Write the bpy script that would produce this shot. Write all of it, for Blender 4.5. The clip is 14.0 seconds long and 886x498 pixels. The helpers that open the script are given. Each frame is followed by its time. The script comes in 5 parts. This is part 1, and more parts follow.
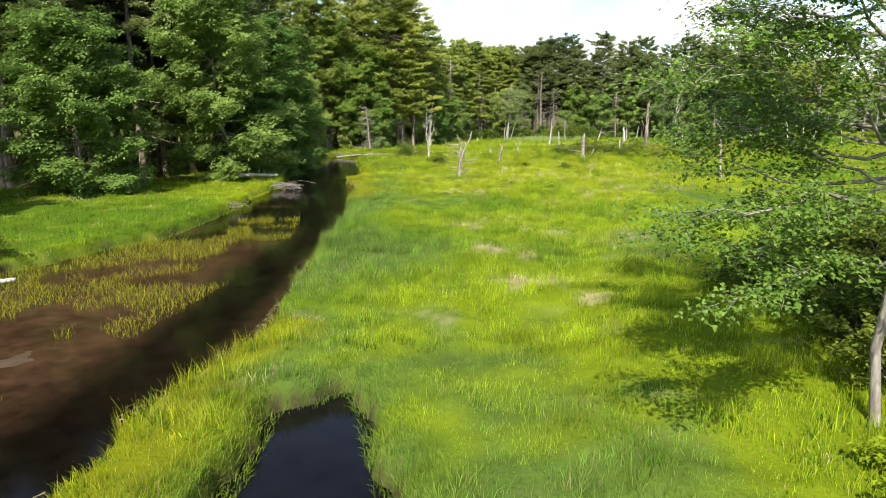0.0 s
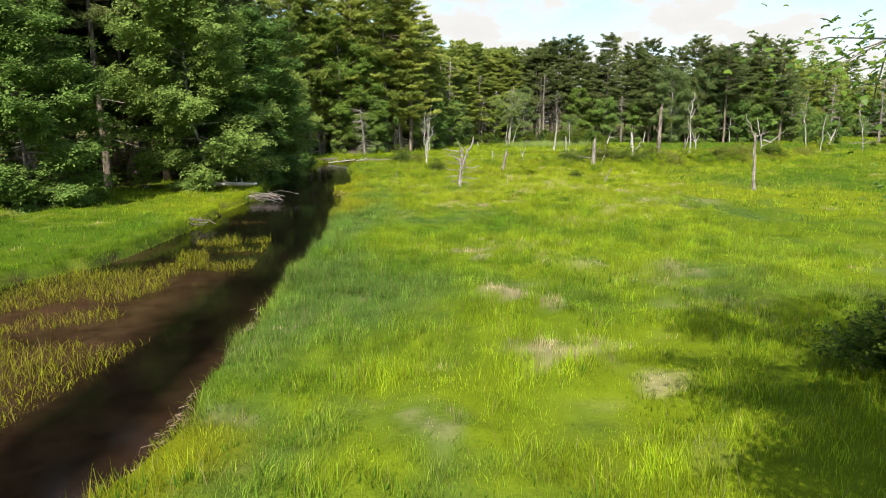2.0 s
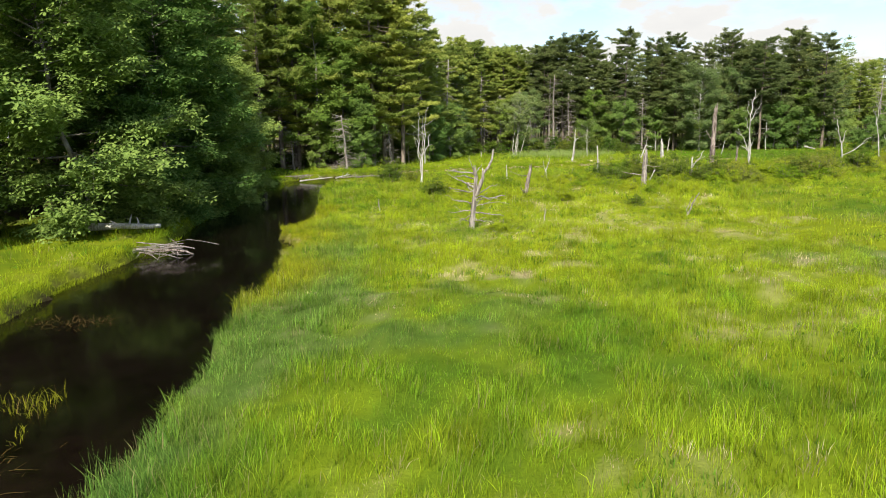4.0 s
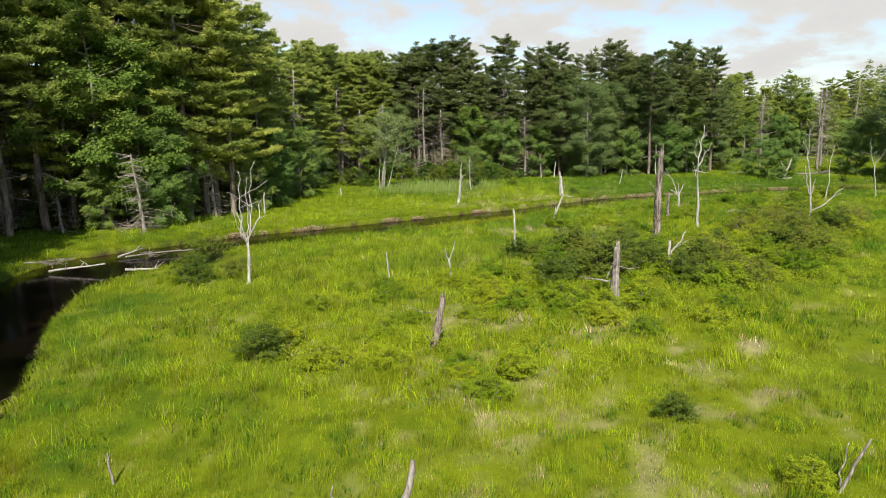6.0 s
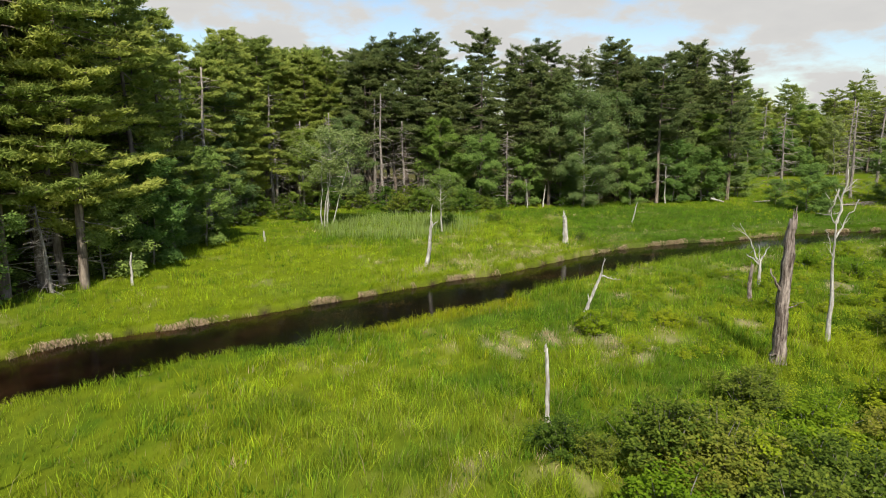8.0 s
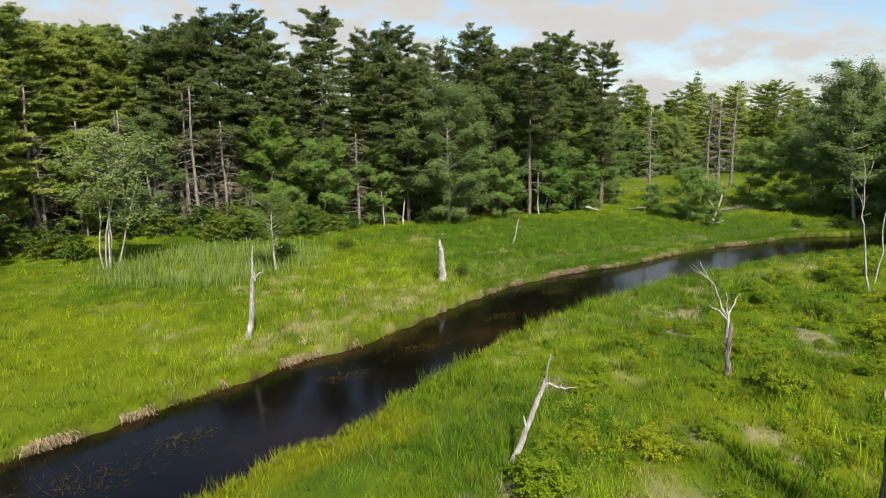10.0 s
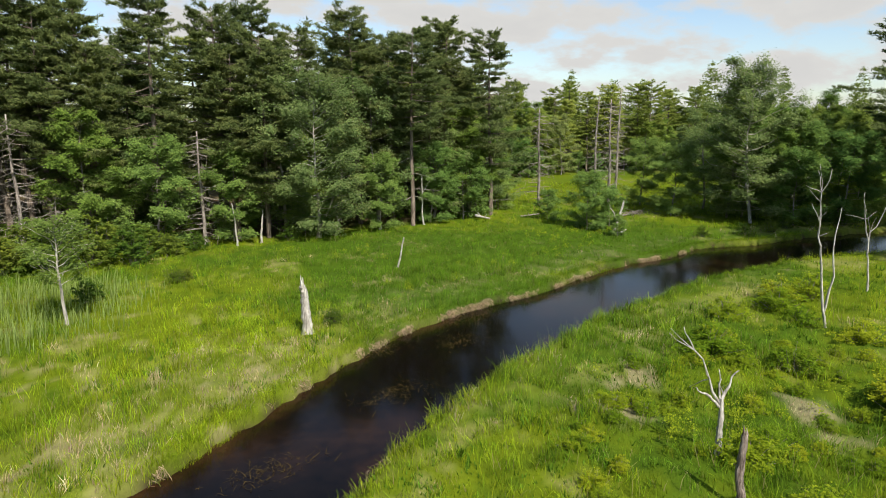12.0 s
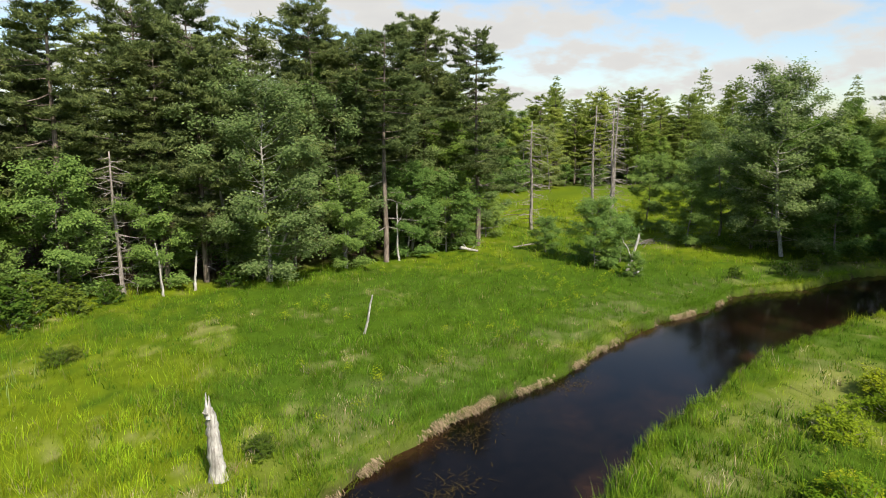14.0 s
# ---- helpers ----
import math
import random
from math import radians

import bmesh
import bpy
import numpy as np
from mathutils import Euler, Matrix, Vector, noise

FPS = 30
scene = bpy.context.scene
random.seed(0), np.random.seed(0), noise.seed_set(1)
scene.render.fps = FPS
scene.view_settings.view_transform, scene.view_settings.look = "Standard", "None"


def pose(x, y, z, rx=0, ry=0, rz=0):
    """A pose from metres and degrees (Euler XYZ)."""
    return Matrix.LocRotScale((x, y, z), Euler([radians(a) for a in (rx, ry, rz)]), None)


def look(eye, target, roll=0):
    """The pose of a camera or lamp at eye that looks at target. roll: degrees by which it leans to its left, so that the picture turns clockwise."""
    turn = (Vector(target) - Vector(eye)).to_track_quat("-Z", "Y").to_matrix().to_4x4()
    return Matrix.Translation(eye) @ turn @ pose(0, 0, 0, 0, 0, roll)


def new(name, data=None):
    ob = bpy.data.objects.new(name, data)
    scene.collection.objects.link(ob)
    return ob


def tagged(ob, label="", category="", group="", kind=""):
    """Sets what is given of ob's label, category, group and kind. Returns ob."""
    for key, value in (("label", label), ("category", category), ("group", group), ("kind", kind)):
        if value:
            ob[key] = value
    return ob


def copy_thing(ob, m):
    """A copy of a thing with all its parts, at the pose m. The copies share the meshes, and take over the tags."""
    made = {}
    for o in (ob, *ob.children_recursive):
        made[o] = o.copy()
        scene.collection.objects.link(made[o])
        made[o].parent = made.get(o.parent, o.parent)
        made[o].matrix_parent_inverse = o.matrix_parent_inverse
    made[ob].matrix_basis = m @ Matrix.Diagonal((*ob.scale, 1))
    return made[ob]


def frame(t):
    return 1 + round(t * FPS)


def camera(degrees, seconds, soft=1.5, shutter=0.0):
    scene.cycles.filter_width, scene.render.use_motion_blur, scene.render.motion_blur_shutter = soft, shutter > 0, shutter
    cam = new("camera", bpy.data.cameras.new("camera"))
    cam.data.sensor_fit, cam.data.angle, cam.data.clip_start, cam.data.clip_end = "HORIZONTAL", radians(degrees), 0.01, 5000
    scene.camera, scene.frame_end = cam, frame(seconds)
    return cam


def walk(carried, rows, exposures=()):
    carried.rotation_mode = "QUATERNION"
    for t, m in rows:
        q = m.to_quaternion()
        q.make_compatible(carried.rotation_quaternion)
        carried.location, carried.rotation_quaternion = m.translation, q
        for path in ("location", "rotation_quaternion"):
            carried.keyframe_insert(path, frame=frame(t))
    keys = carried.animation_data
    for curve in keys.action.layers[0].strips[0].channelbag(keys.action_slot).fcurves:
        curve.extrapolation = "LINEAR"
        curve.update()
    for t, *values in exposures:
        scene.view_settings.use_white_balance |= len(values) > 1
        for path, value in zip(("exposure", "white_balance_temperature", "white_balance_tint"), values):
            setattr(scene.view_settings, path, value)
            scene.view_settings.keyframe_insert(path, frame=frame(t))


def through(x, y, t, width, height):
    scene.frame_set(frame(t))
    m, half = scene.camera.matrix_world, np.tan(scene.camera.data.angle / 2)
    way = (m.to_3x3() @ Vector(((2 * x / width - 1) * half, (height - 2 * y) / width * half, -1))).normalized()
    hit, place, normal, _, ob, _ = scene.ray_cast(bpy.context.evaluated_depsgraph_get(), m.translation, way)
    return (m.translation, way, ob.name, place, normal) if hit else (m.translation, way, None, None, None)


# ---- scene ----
cam = camera(69.1, 14.0, soft=1.0)
PATH = [
    (0, (0.053, -1.13, 4.149), (0.053, 0.83, 3.749), -0.6),
    (0.5, (0.033, -0.4, 4.153), (0.034, 1.559, 3.754), -0.5),
    (1, (0.057, 0.41, 4.128), (0.059, 2.37, 3.734), -0.5),
    (1.5, (0.076, 1.66, 4.099), (0.078, 3.621, 3.708), -0.5),
    (2, (0.078, 3.719, 4.08), (0.082, 5.681, 3.692), -0.4),
    (2.5, (0.102, 6.346, 4.014), (0.104, 8.309, 3.631), -0.5),
    (2.7, (0.097, 7.573, 3.98), (0.098, 9.536, 3.601), -0.6),
    (4.8, (-0.333, 25.751, 4.034), (-0.315, 27.718, 3.674), -1.1),
    (5, (-0.352, 27.691, 4.416), (-0.334, 29.659, 4.057), -1.2),
    (5.5, (-0.018, 32.38, 5.685), (0.303, 34.32, 5.322), -1.0),
    (6, (0.898, 37.034, 7.071), (1.342, 38.949, 6.702), -1.0),
    (6.5, (1.867, 41.471, 8.304), (2.355, 43.376, 7.937), -0.9),
    (7, (2.871, 46.156, 8.615), (3.362, 48.06, 8.249), -0.7),
    (7.2, (3.266, 48.027, 8.581), (3.758, 49.931, 8.216), -0.6),
    (9.3, (8.514, 64.934, 8.505), (9.334, 66.724, 8.153), -0.6),
    (9.5, (8.876, 65.834, 8.517), (9.744, 67.601, 8.165), -0.7),
    (10, (9.796, 67.983, 8.572), (10.784, 69.684, 8.213), -0.6),
    (10.5, (10.899, 70.116, 8.632), (12.01, 71.738, 8.268), -0.6),
    (11, (12.14, 72.069, 8.691), (13.355, 73.613, 8.319), -0.5),
    (11.5, (13.589, 74.014, 8.677), (14.847, 75.524, 8.306), -0.4),
    (12, (15.06, 75.878, 8.697), (16.356, 77.356, 8.326), -0.2),
    (12.5, (16.614, 77.827, 8.717), (17.956, 79.262, 8.345), 0.0),
    (13, (18.087, 79.592, 8.815), (19.441, 81.016, 8.442), 0.2),
    (13.5, (19.554, 81.225, 9.233), (20.91, 82.648, 8.865), -0.3),
    (14, (21.462, 83.419, 9.569), (22.812, 84.851, 9.213), 0.0),
]
walk(cam, [(t, look(eye, target, roll)) for t, eye, target, roll in PATH],
     [(0, 0.88), (1.2, 0.8), (2.5, 0.62), (5, 0.68), (6, 0.38), (7, 0.22), (9.5, 0.23), (12, 0.27), (13, 0.35), (14, 0.38)])


# ---- world, sun ----
SUN_EL, SUN_AZ = radians(47), radians(12)          # the sun stands behind the start of the flight, a little to its left
SUN_DIR = Vector((-math.sin(SUN_AZ) * math.cos(SUN_EL), -math.cos(SUN_AZ) * math.cos(SUN_EL), math.sin(SUN_EL)))
world = bpy.data.worlds.new("sky")
scene.world = world
world.use_nodes = True
wn, wl = world.node_tree.nodes, world.node_tree.links
wn.clear()
w_out = wn.new("ShaderNodeOutputWorld")
w_sky = wn.new("ShaderNodeTexSky")
w_sky.sky_type, w_sky.sun_disc = "NISHITA", False
w_sky.sun_elevation, w_sky.sun_rotation = SUN_EL, math.pi + SUN_AZ
w_bg = wn.new("ShaderNodeBackground")
w_bg.inputs["Strength"].default_value = 0.14
wl.new(w_sky.outputs[0], w_bg.inputs["Color"])
w_co = wn.new("ShaderNodeTexCoord")
w_sep = wn.new("ShaderNodeSeparateXYZ")
wl.new(w_co.outputs["Generated"], w_sep.inputs[0])


def w_math(op, a, b):
    n = wn.new("ShaderNodeMath")
    n.operation = op
    for i, v in enumerate((a, b)):
        if isinstance(v, (int, float)):
            n.inputs[i].default_value = v
        else:
            wl.new(v, n.inputs[i])
    return n.outputs[0]


w_up = w_math("ADD", w_math("MAXIMUM", w_sep.outputs["Z"], 0.0), 0.3)
w_com = wn.new("ShaderNodeCombineXYZ")
wl.new(w_math("DIVIDE", w_sep.outputs["X"], w_up), w_com.inputs[0])
wl.new(w_math("DIVIDE", w_sep.outputs["Y"], w_up), w_com.inputs[1])
w_noise = wn.new("ShaderNodeTexNoise")
w_noise.inputs["Scale"].default_value, w_noise.inputs["Detail"].default_value = 3.4, 10.0
w_noise.inputs["Roughness"].default_value = 0.55
wl.new(w_com.outputs[0], w_noise.inputs["Vector"])
w_ramp = wn.new("ShaderNodeValToRGB")
w_ramp.color_ramp.elements[0].position, w_ramp.color_ramp.elements[1].position = 0.4, 0.54
wl.new(w_noise.outputs[0], w_ramp.inputs[0])
w_cloud = wn.new("ShaderNodeBackground")
w_shade = wn.new("ShaderNodeValToRGB")
w_shade.color_ramp.elements[0].position, w_shade.color_ramp.elements[1].position = 0.44, 0.66
w_shade.color_ramp.elements[0].color, w_shade.color_ramp.elements[1].color = (0.61, 0.603, 0.582, 1), (0.565, 0.56, 0.548, 1)
wl.new(w_noise.outputs[0], w_shade.inputs[0])
wl.new(w_shade.outputs[0], w_cloud.inputs["Color"])
w_mix = wn.new("ShaderNodeMixShader")
# cumulus crowd towards the horizon; overhead it is mostly clear
w_low = wn.new("ShaderNodeMapRange")
w_low.inputs[1].default_value, w_low.inputs[2].default_value, w_low.inputs[3].default_value, w_low.inputs[4].default_value = 0.19, 0.34, 1.0, 0.1
wl.new(w_sep.outputs["Z"], w_low.inputs[0])
wl.new(w_math("MULTIPLY", w_ramp.outputs[0], w_low.outputs[0]), w_mix.inputs[0])
wl.new(w_bg.outputs[0], w_mix.inputs[1])
wl.new(w_cloud.outputs[0], w_mix.inputs[2])
wl.new(w_mix.outputs[0], w_out.inputs["Surface"])

sun = new("sun", bpy.data.lights.new("sun", "SUN"))
sun.data.energy, sun.data.angle, sun.data.color = 5.0, radians(0.6), (1.0, 0.93, 0.8)
sun.matrix_world = look(SUN_DIR * 200, (0, 0, 0))

# ---- materials ----


def mat(name, rough=0.6, spec=0.3):
    """An empty principled material: the material, its nodes and links, and the shader."""
    m = bpy.data.materials.new(name)
    m.use_nodes = True
    b = m.node_tree.nodes["Principled BSDF"]
    b.inputs["Roughness"].default_value, b.inputs["Specular IOR Level"].default_value = rough, spec
    return m, m.node_tree.nodes, m.node_tree.links, b


def noise_of(n, l, scale, detail=4.0, rough=0.6, stretch=None):
    co = n.new("ShaderNodeTexCoord")
    t = n.new("ShaderNodeTexNoise")
    t.inputs["Scale"].default_value, t.inputs["Detail"].default_value, t.inputs["Roughness"].default_value = scale, detail, rough
    if stretch:
        mp = n.new("ShaderNodeMapping")
        mp.inputs["Scale"].default_value = stretch
        l.new(co.outputs["Object"], mp.inputs[0])
        l.new(mp.outputs[0], t.inputs["Vector"])
    else:
        l.new(co.outputs["Object"], t.inputs["Vector"])
    return t.outputs["Fac"]


def ramp(n, l, fac, *stops):
    r = n.new("ShaderNodeValToRGB")
    e = r.color_ramp.elements
    while len(e) < len(stops):
        e.new(0.5)
    for i, (p, c) in enumerate(stops):
        e[i].position, e[i].color = p, (*c, 1)
    l.new(fac, r.inputs[0])
    return r.outputs[0]


def mixed(n, l, fac, a, b, mode="MIX"):
    x = n.new("ShaderNodeMix")
    x.data_type, x.blend_type = "RGBA", mode
    for sock, v in ((x.inputs[0], fac), (x.inputs[6], a), (x.inputs[7], b)):
        if isinstance(v, (int, float)):
            sock.default_value = v
        elif isinstance(v, tuple):
            sock.default_value = (*v, 1)
        else:
            l.new(v, sock)
    return x.outputs[2]


def bumped(n, l, b, height, strength=0.4, dist=0.02):
    k = n.new("ShaderNodeBump")
    k.inputs["Strength"].default_value, k.inputs["Distance"].default_value = strength, dist
    l.new(height, k.inputs["Height"])
    l.new(k.outputs[0], b.inputs["Normal"])


def leaf_mat(name, stops, through=0.35, rough=0.65, spec=0.05, hue=0.05):
    """Leaves: the tone varies from leaf to leaf and from plant to plant, and light comes through."""
    m, n, l, b = mat(name, rough, spec)
    g = n.new("ShaderNodeNewGeometry")
    c = ramp(n, l, g.outputs["Random Per Island"], *stops)
    o = n.new("ShaderNodeObjectInfo")
    h = n.new("ShaderNodeHueSaturation")
    mr = n.new("ShaderNodeMapRange")
    mr.inputs[3].default_value, mr.inputs[4].default_value = 0.5 - hue / 2, 0.5 + hue / 2
    l.new(o.outputs["Random"], mr.inputs[0])
    l.new(mr.outputs[0], h.inputs["Hue"])
    mv = n.new("ShaderNodeMapRange")
    mv.inputs[3].default_value, mv.inputs[4].default_value = 1.25, 0.75
    l.new(o.outputs["Random"], mv.inputs[0])
    l.new(mv.outputs[0], h.inputs["Value"])
    l.new(c, h.inputs["Color"])
    l.new(h.outputs[0], b.inputs["Base Color"])
    t = n.new("ShaderNodeBsdfTranslucent")
    l.new(h.outputs[0], t.inputs["Color"])
    x = n.new("ShaderNodeMixShader")
    x.inputs[0].default_value = through
    l.new(b.outputs[0], x.inputs[1])
    l.new(t.outputs[0], x.inputs[2])
    l.new(x.outputs[0], n["Material Output"].inputs["Surface"])
    return m


def bark_mat(name, dark, light, scale=6.0, stretch=(1, 1, 0.18), rough=0.85, bump=0.6):
    m, n, l, b = mat(name, rough, 0.2)
    f = noise_of(n, l, scale, 6, 0.65, stretch)
    f2 = noise_of(n, l, scale * 0.22, 3)
    c = ramp(n, l, f, (0.38, dark), (0.62, light))
    c = mixed(n, l, ramp(n, l, f2, (0.42, (0, 0, 0)), (0.62, (1, 1, 1))), c, mixed(n, l, 0.5, c, dark))
    l.new(c, b.inputs["Base Color"])
    bumped(n, l, b, f, bump, 0.03)
    return m


# two copies of the pine needles: bright for sunlit trees, darkened for shaded ones
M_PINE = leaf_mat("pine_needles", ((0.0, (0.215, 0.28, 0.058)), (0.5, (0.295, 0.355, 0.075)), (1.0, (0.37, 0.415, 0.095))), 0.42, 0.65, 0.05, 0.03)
M_PINE_SHADED = leaf_mat("shaded_pine_needles", ((0.0, (0.1, 0.137, 0.05)), (0.6, (0.15, 0.19, 0.063)), (1.0, (0.21, 0.252, 0.082))), 0.4, 0.65, 0.05, 0.03)
M_FAR = leaf_mat("far_leaves", ((0.0, (0.125, 0.18, 0.034)), (0.5, (0.18, 0.238, 0.043)), (1.0, (0.24, 0.295, 0.052))), 0.32, 0.6, 0.05, 0.03)
M_MAPLE = leaf_mat("maple_leaves", ((0.0, (0.12, 0.2, 0.046)), (0.55, (0.17, 0.265, 0.06)), (1.0, (0.24, 0.345, 0.08))), 0.35)
M_DECID = leaf_mat("broad_leaves", ((0.0, (0.115, 0.185, 0.033)), (0.55, (0.165, 0.245, 0.042)), (1.0, (0.225, 0.31, 0.055))), 0.35)
M_GREYLEAF = leaf_mat("grey_green_leaves", ((0.0, (0.12, 0.18, 0.055)), (0.55, (0.18, 0.245, 0.078)), (1.0, (0.27, 0.335, 0.12))))
M_SHRUB = leaf_mat("shrub_leaves", ((0.0, (0.13, 0.195, 0.01)), (0.5, (0.205, 0.28, 0.013)), (1.0, (0.275, 0.35, 0.018))), hue=0.05)
M_OLIVE = leaf_mat("olive_shrub_leaves", ((0.0, (0.1, 0.135, 0.018)), (0.5, (0.16, 0.19, 0.024)), (1.0, (0.24, 0.26, 0.04))))
M_BAY = leaf_mat("dark_shrub_leaves", ((0.0, (0.065, 0.1, 0.014)), (0.6, (0.115, 0.16, 0.02)), (1.0, (0.19, 0.24, 0.03))))
M_ALDER = leaf_mat("alder_leaves", ((0.0, (0.065, 0.11, 0.016)), (0.6, (0.11, 0.17, 0.022)), (1.0, (0.175, 0.235, 0.032))))
M_BARK = bark_mat("pine_bark", (0.085, 0.066, 0.052), (0.32, 0.26, 0.21))
M_BARK_MAPLE = bark_mat("maple_bark", (0.13, 0.11, 0.095), (0.4, 0.37, 0.32))
M_DEADWOOD = bark_mat("silvered_deadwood", (0.12, 0.1, 0.085), (0.47, 0.42, 0.37), 17.0, (1, 1, 0.08), bump=0.8)
M_WHITEWOOD = bark_mat("bleached_deadwood", (0.25, 0.225, 0.2), (0.66, 0.63, 0.57), 17.0, (1, 1, 0.08), bump=0.6)
M_DARKWOOD = bark_mat("weathered_brown_deadwood", (0.06, 0.043, 0.034), (0.42, 0.35, 0.3), 14.0, (1, 1, 0.1), bump=1.0)
M_TWIG = bark_mat("grey_twigs", (0.14, 0.12, 0.1), (0.36, 0.33, 0.29))


def tinted_mat(name, through, rough=0.6):
    """Plants and soil whose own colour, with the blades' painted root shade, is held in the mesh's tint."""
    m, n, l, b = mat(name, rough, 0.03)
    a = n.new("ShaderNodeAttribute")
    a.attribute_name = "tint"
    f = noise_of(n, l, 3.0, 5)
    c = mixed(n, l, 0.55, a.outputs["Color"], ramp(n, l, f, (0.3, (0.55, 0.55, 0.55)), (0.7, (1, 1, 1))), "MULTIPLY")
    l.new(c, b.inputs["Base Color"])
    if through:
        t = n.new("ShaderNodeBsdfTranslucent")
        l.new(c, t.inputs["Color"])
        x = n.new("ShaderNodeMixShader")
        x.inputs[0].default_value = through
        l.new(b.outputs[0], x.inputs[1])
        l.new(t.outputs[0], x.inputs[2])
        l.new(x.outputs[0], n["Material Output"].inputs["Surface"])
    else:
        bumped(n, l, b, noise_of(n, l, 14.0, 6), 0.7, 0.06)
    return m


M_GRASS = tinted_mat("grass_blades", 0.35, 0.7)
M_GROUND = tinted_mat("marsh_soil_and_thatch", 0.0, 0.9)

M_WATER, n_, l_, b_ = mat("tannin_stained_water", 0.1, 0.22)
b_.inputs["IOR"].default_value = 1.33
a_ = n_.new("ShaderNodeAttribute")
a_.attribute_name = "tint"
f_ = mixed(n_, l_, 0.5, noise_of(n_, l_, 0.45, 6, 0.65), noise_of(n_, l_, 2.2, 5, 0.7))
l_.new(mixed(n_, l_, 0.8, a_.outputs["Color"], ramp(n_, l_, f_, (0.38, (0.12, 0.1, 0.1)), (0.64, (1, 1, 1))), "MULTIPLY"), b_.inputs["Base Color"])
bumped(n_, l_, b_, noise_of(n_, l_, 1.6, 3, 0.5), 0.05, 0.02)

# ---- shape helpers ----


class Geo:
    """Vertices and triangles gathered into one mesh, with an optional tint per vertex."""

    def __init__(self):
        self.v, self.f, self.c, self.n = [], [], [], 0

    def add(self, v, f, c=None):
        v, f = np.asarray(v, float).reshape(-1, 3), np.asarray(f, int).reshape(-1, 3)
        self.v.append(v)
        self.f.append(f + self.n)
        if c is not None:
            self.c.append(np.broadcast_to(c, v.shape))
        self.n += len(v)

    def arrays(self):
        return np.concatenate(self.v), np.concatenate(self.f)

    def mesh(self, name, material, smooth=False):
        v, f = self.arrays()
        me = bpy.data.meshes.new(name)
        me.vertices.add(len(v))
        me.vertices.foreach_set("co", v.astype(np.float32).ravel())
        me.loops.add(f.size)
        me.loops.foreach_set("vertex_index", f.astype(np.int32).ravel())
        me.polygons.add(len(f))
        me.polygons.foreach_set("loop_start", np.arange(0, f.size, 3, dtype=np.int32))
        me.polygons.foreach_set("use_smooth", np.full(len(f), smooth))
        if self.c:
            tint = np.concatenate(self.c)
            a = me.attributes.new("tint", "FLOAT_COLOR", "POINT")
            a.data.foreach_set("color", np.c_[tint, np.ones(len(tint))].astype(np.float32).ravel())
        me.update(calc_edges=True)
        me.materials.append(material)
        return me


def part(name, geo, material, parent, label="", smooth=False):
    ob = new(name, geo.mesh(name, material, smooth))
    ob.parent = parent
    if label:
        ob["label"] = label
    return ob


def unit(a):
    return a / np.maximum(np.linalg.norm(a, axis=-1, keepdims=True), 1e-9)


def tube(geo, pts, radii, sides=6, cap=True, rough=None):
    """A tapered, bent round stick through the points; rough: (random source, amount) for a knotty, fluted skin."""
    pts = np.asarray(pts, float)
    radii = np.broadcast_to(np.asarray(radii, float), len(pts))
    way = unit(np.gradient(pts, axis=0))
    ref = np.array([1.0, 0, 0]) if abs(way[0][0]) < 0.8 else np.array([0, 1.0, 0])
    u = unit(np.cross(way, ref))
    w = np.cross(way, u)
    ang = np.arange(sides) / sides * 2 * np.pi
    ring = pts[:, None] + radii[:, None, None] * (np.cos(ang)[None, :, None] * u[:, None] + np.sin(ang)[None, :, None] * w[:, None])
    k = len(pts)
    if rough:
        rng_, amt = rough
        flute = 1 + rng_.normal(0, amt, (1, sides, 1)) + rng_.normal(0, amt * 0.5, (k, sides, 1))
        ring = pts[:, None] + (ring - pts[:, None]) * flute
    i, j = np.meshgrid(np.arange(k - 1), np.arange(sides), indexing="ij")
    a, b = i * sides + j, i * sides + (j + 1) % sides
    c, d = a + sides, b + sides
    f = np.concatenate([np.stack([a, b, d], -1).reshape(-1, 3), np.stack([a, d, c], -1).reshape(-1, 3)])
    v = ring.reshape(-1, 3)
    if cap:
        v = np.concatenate([v, pts[-1:]])
        s = (k - 1) * sides
        f = np.concatenate([f, [(s + q, s + (q + 1) % sides, len(v) - 1) for q in range(sides)]])
    geo.add(v, f)


def bend(rng, a, b, k=6, wob=0.06, sag=0.0):
    """A wavering line from a to b, with its middle lifted by -sag."""
    a, b = np.asarray(a, float), np.asarray(b, float)
    t = np.linspace(0, 1, k)[:, None]
    p = a + (b - a) * t
    span = np.linalg.norm(b - a)
    off = np.cumsum(rng.normal(0, wob * span / k ** 0.5, (k, 3)), 0)
    off -= off[0] + (off[-1] - off[0]) * t
    p += off
    p[:, 2] -= sag * span * (4 * t * (1 - t))[:, 0]
    return p


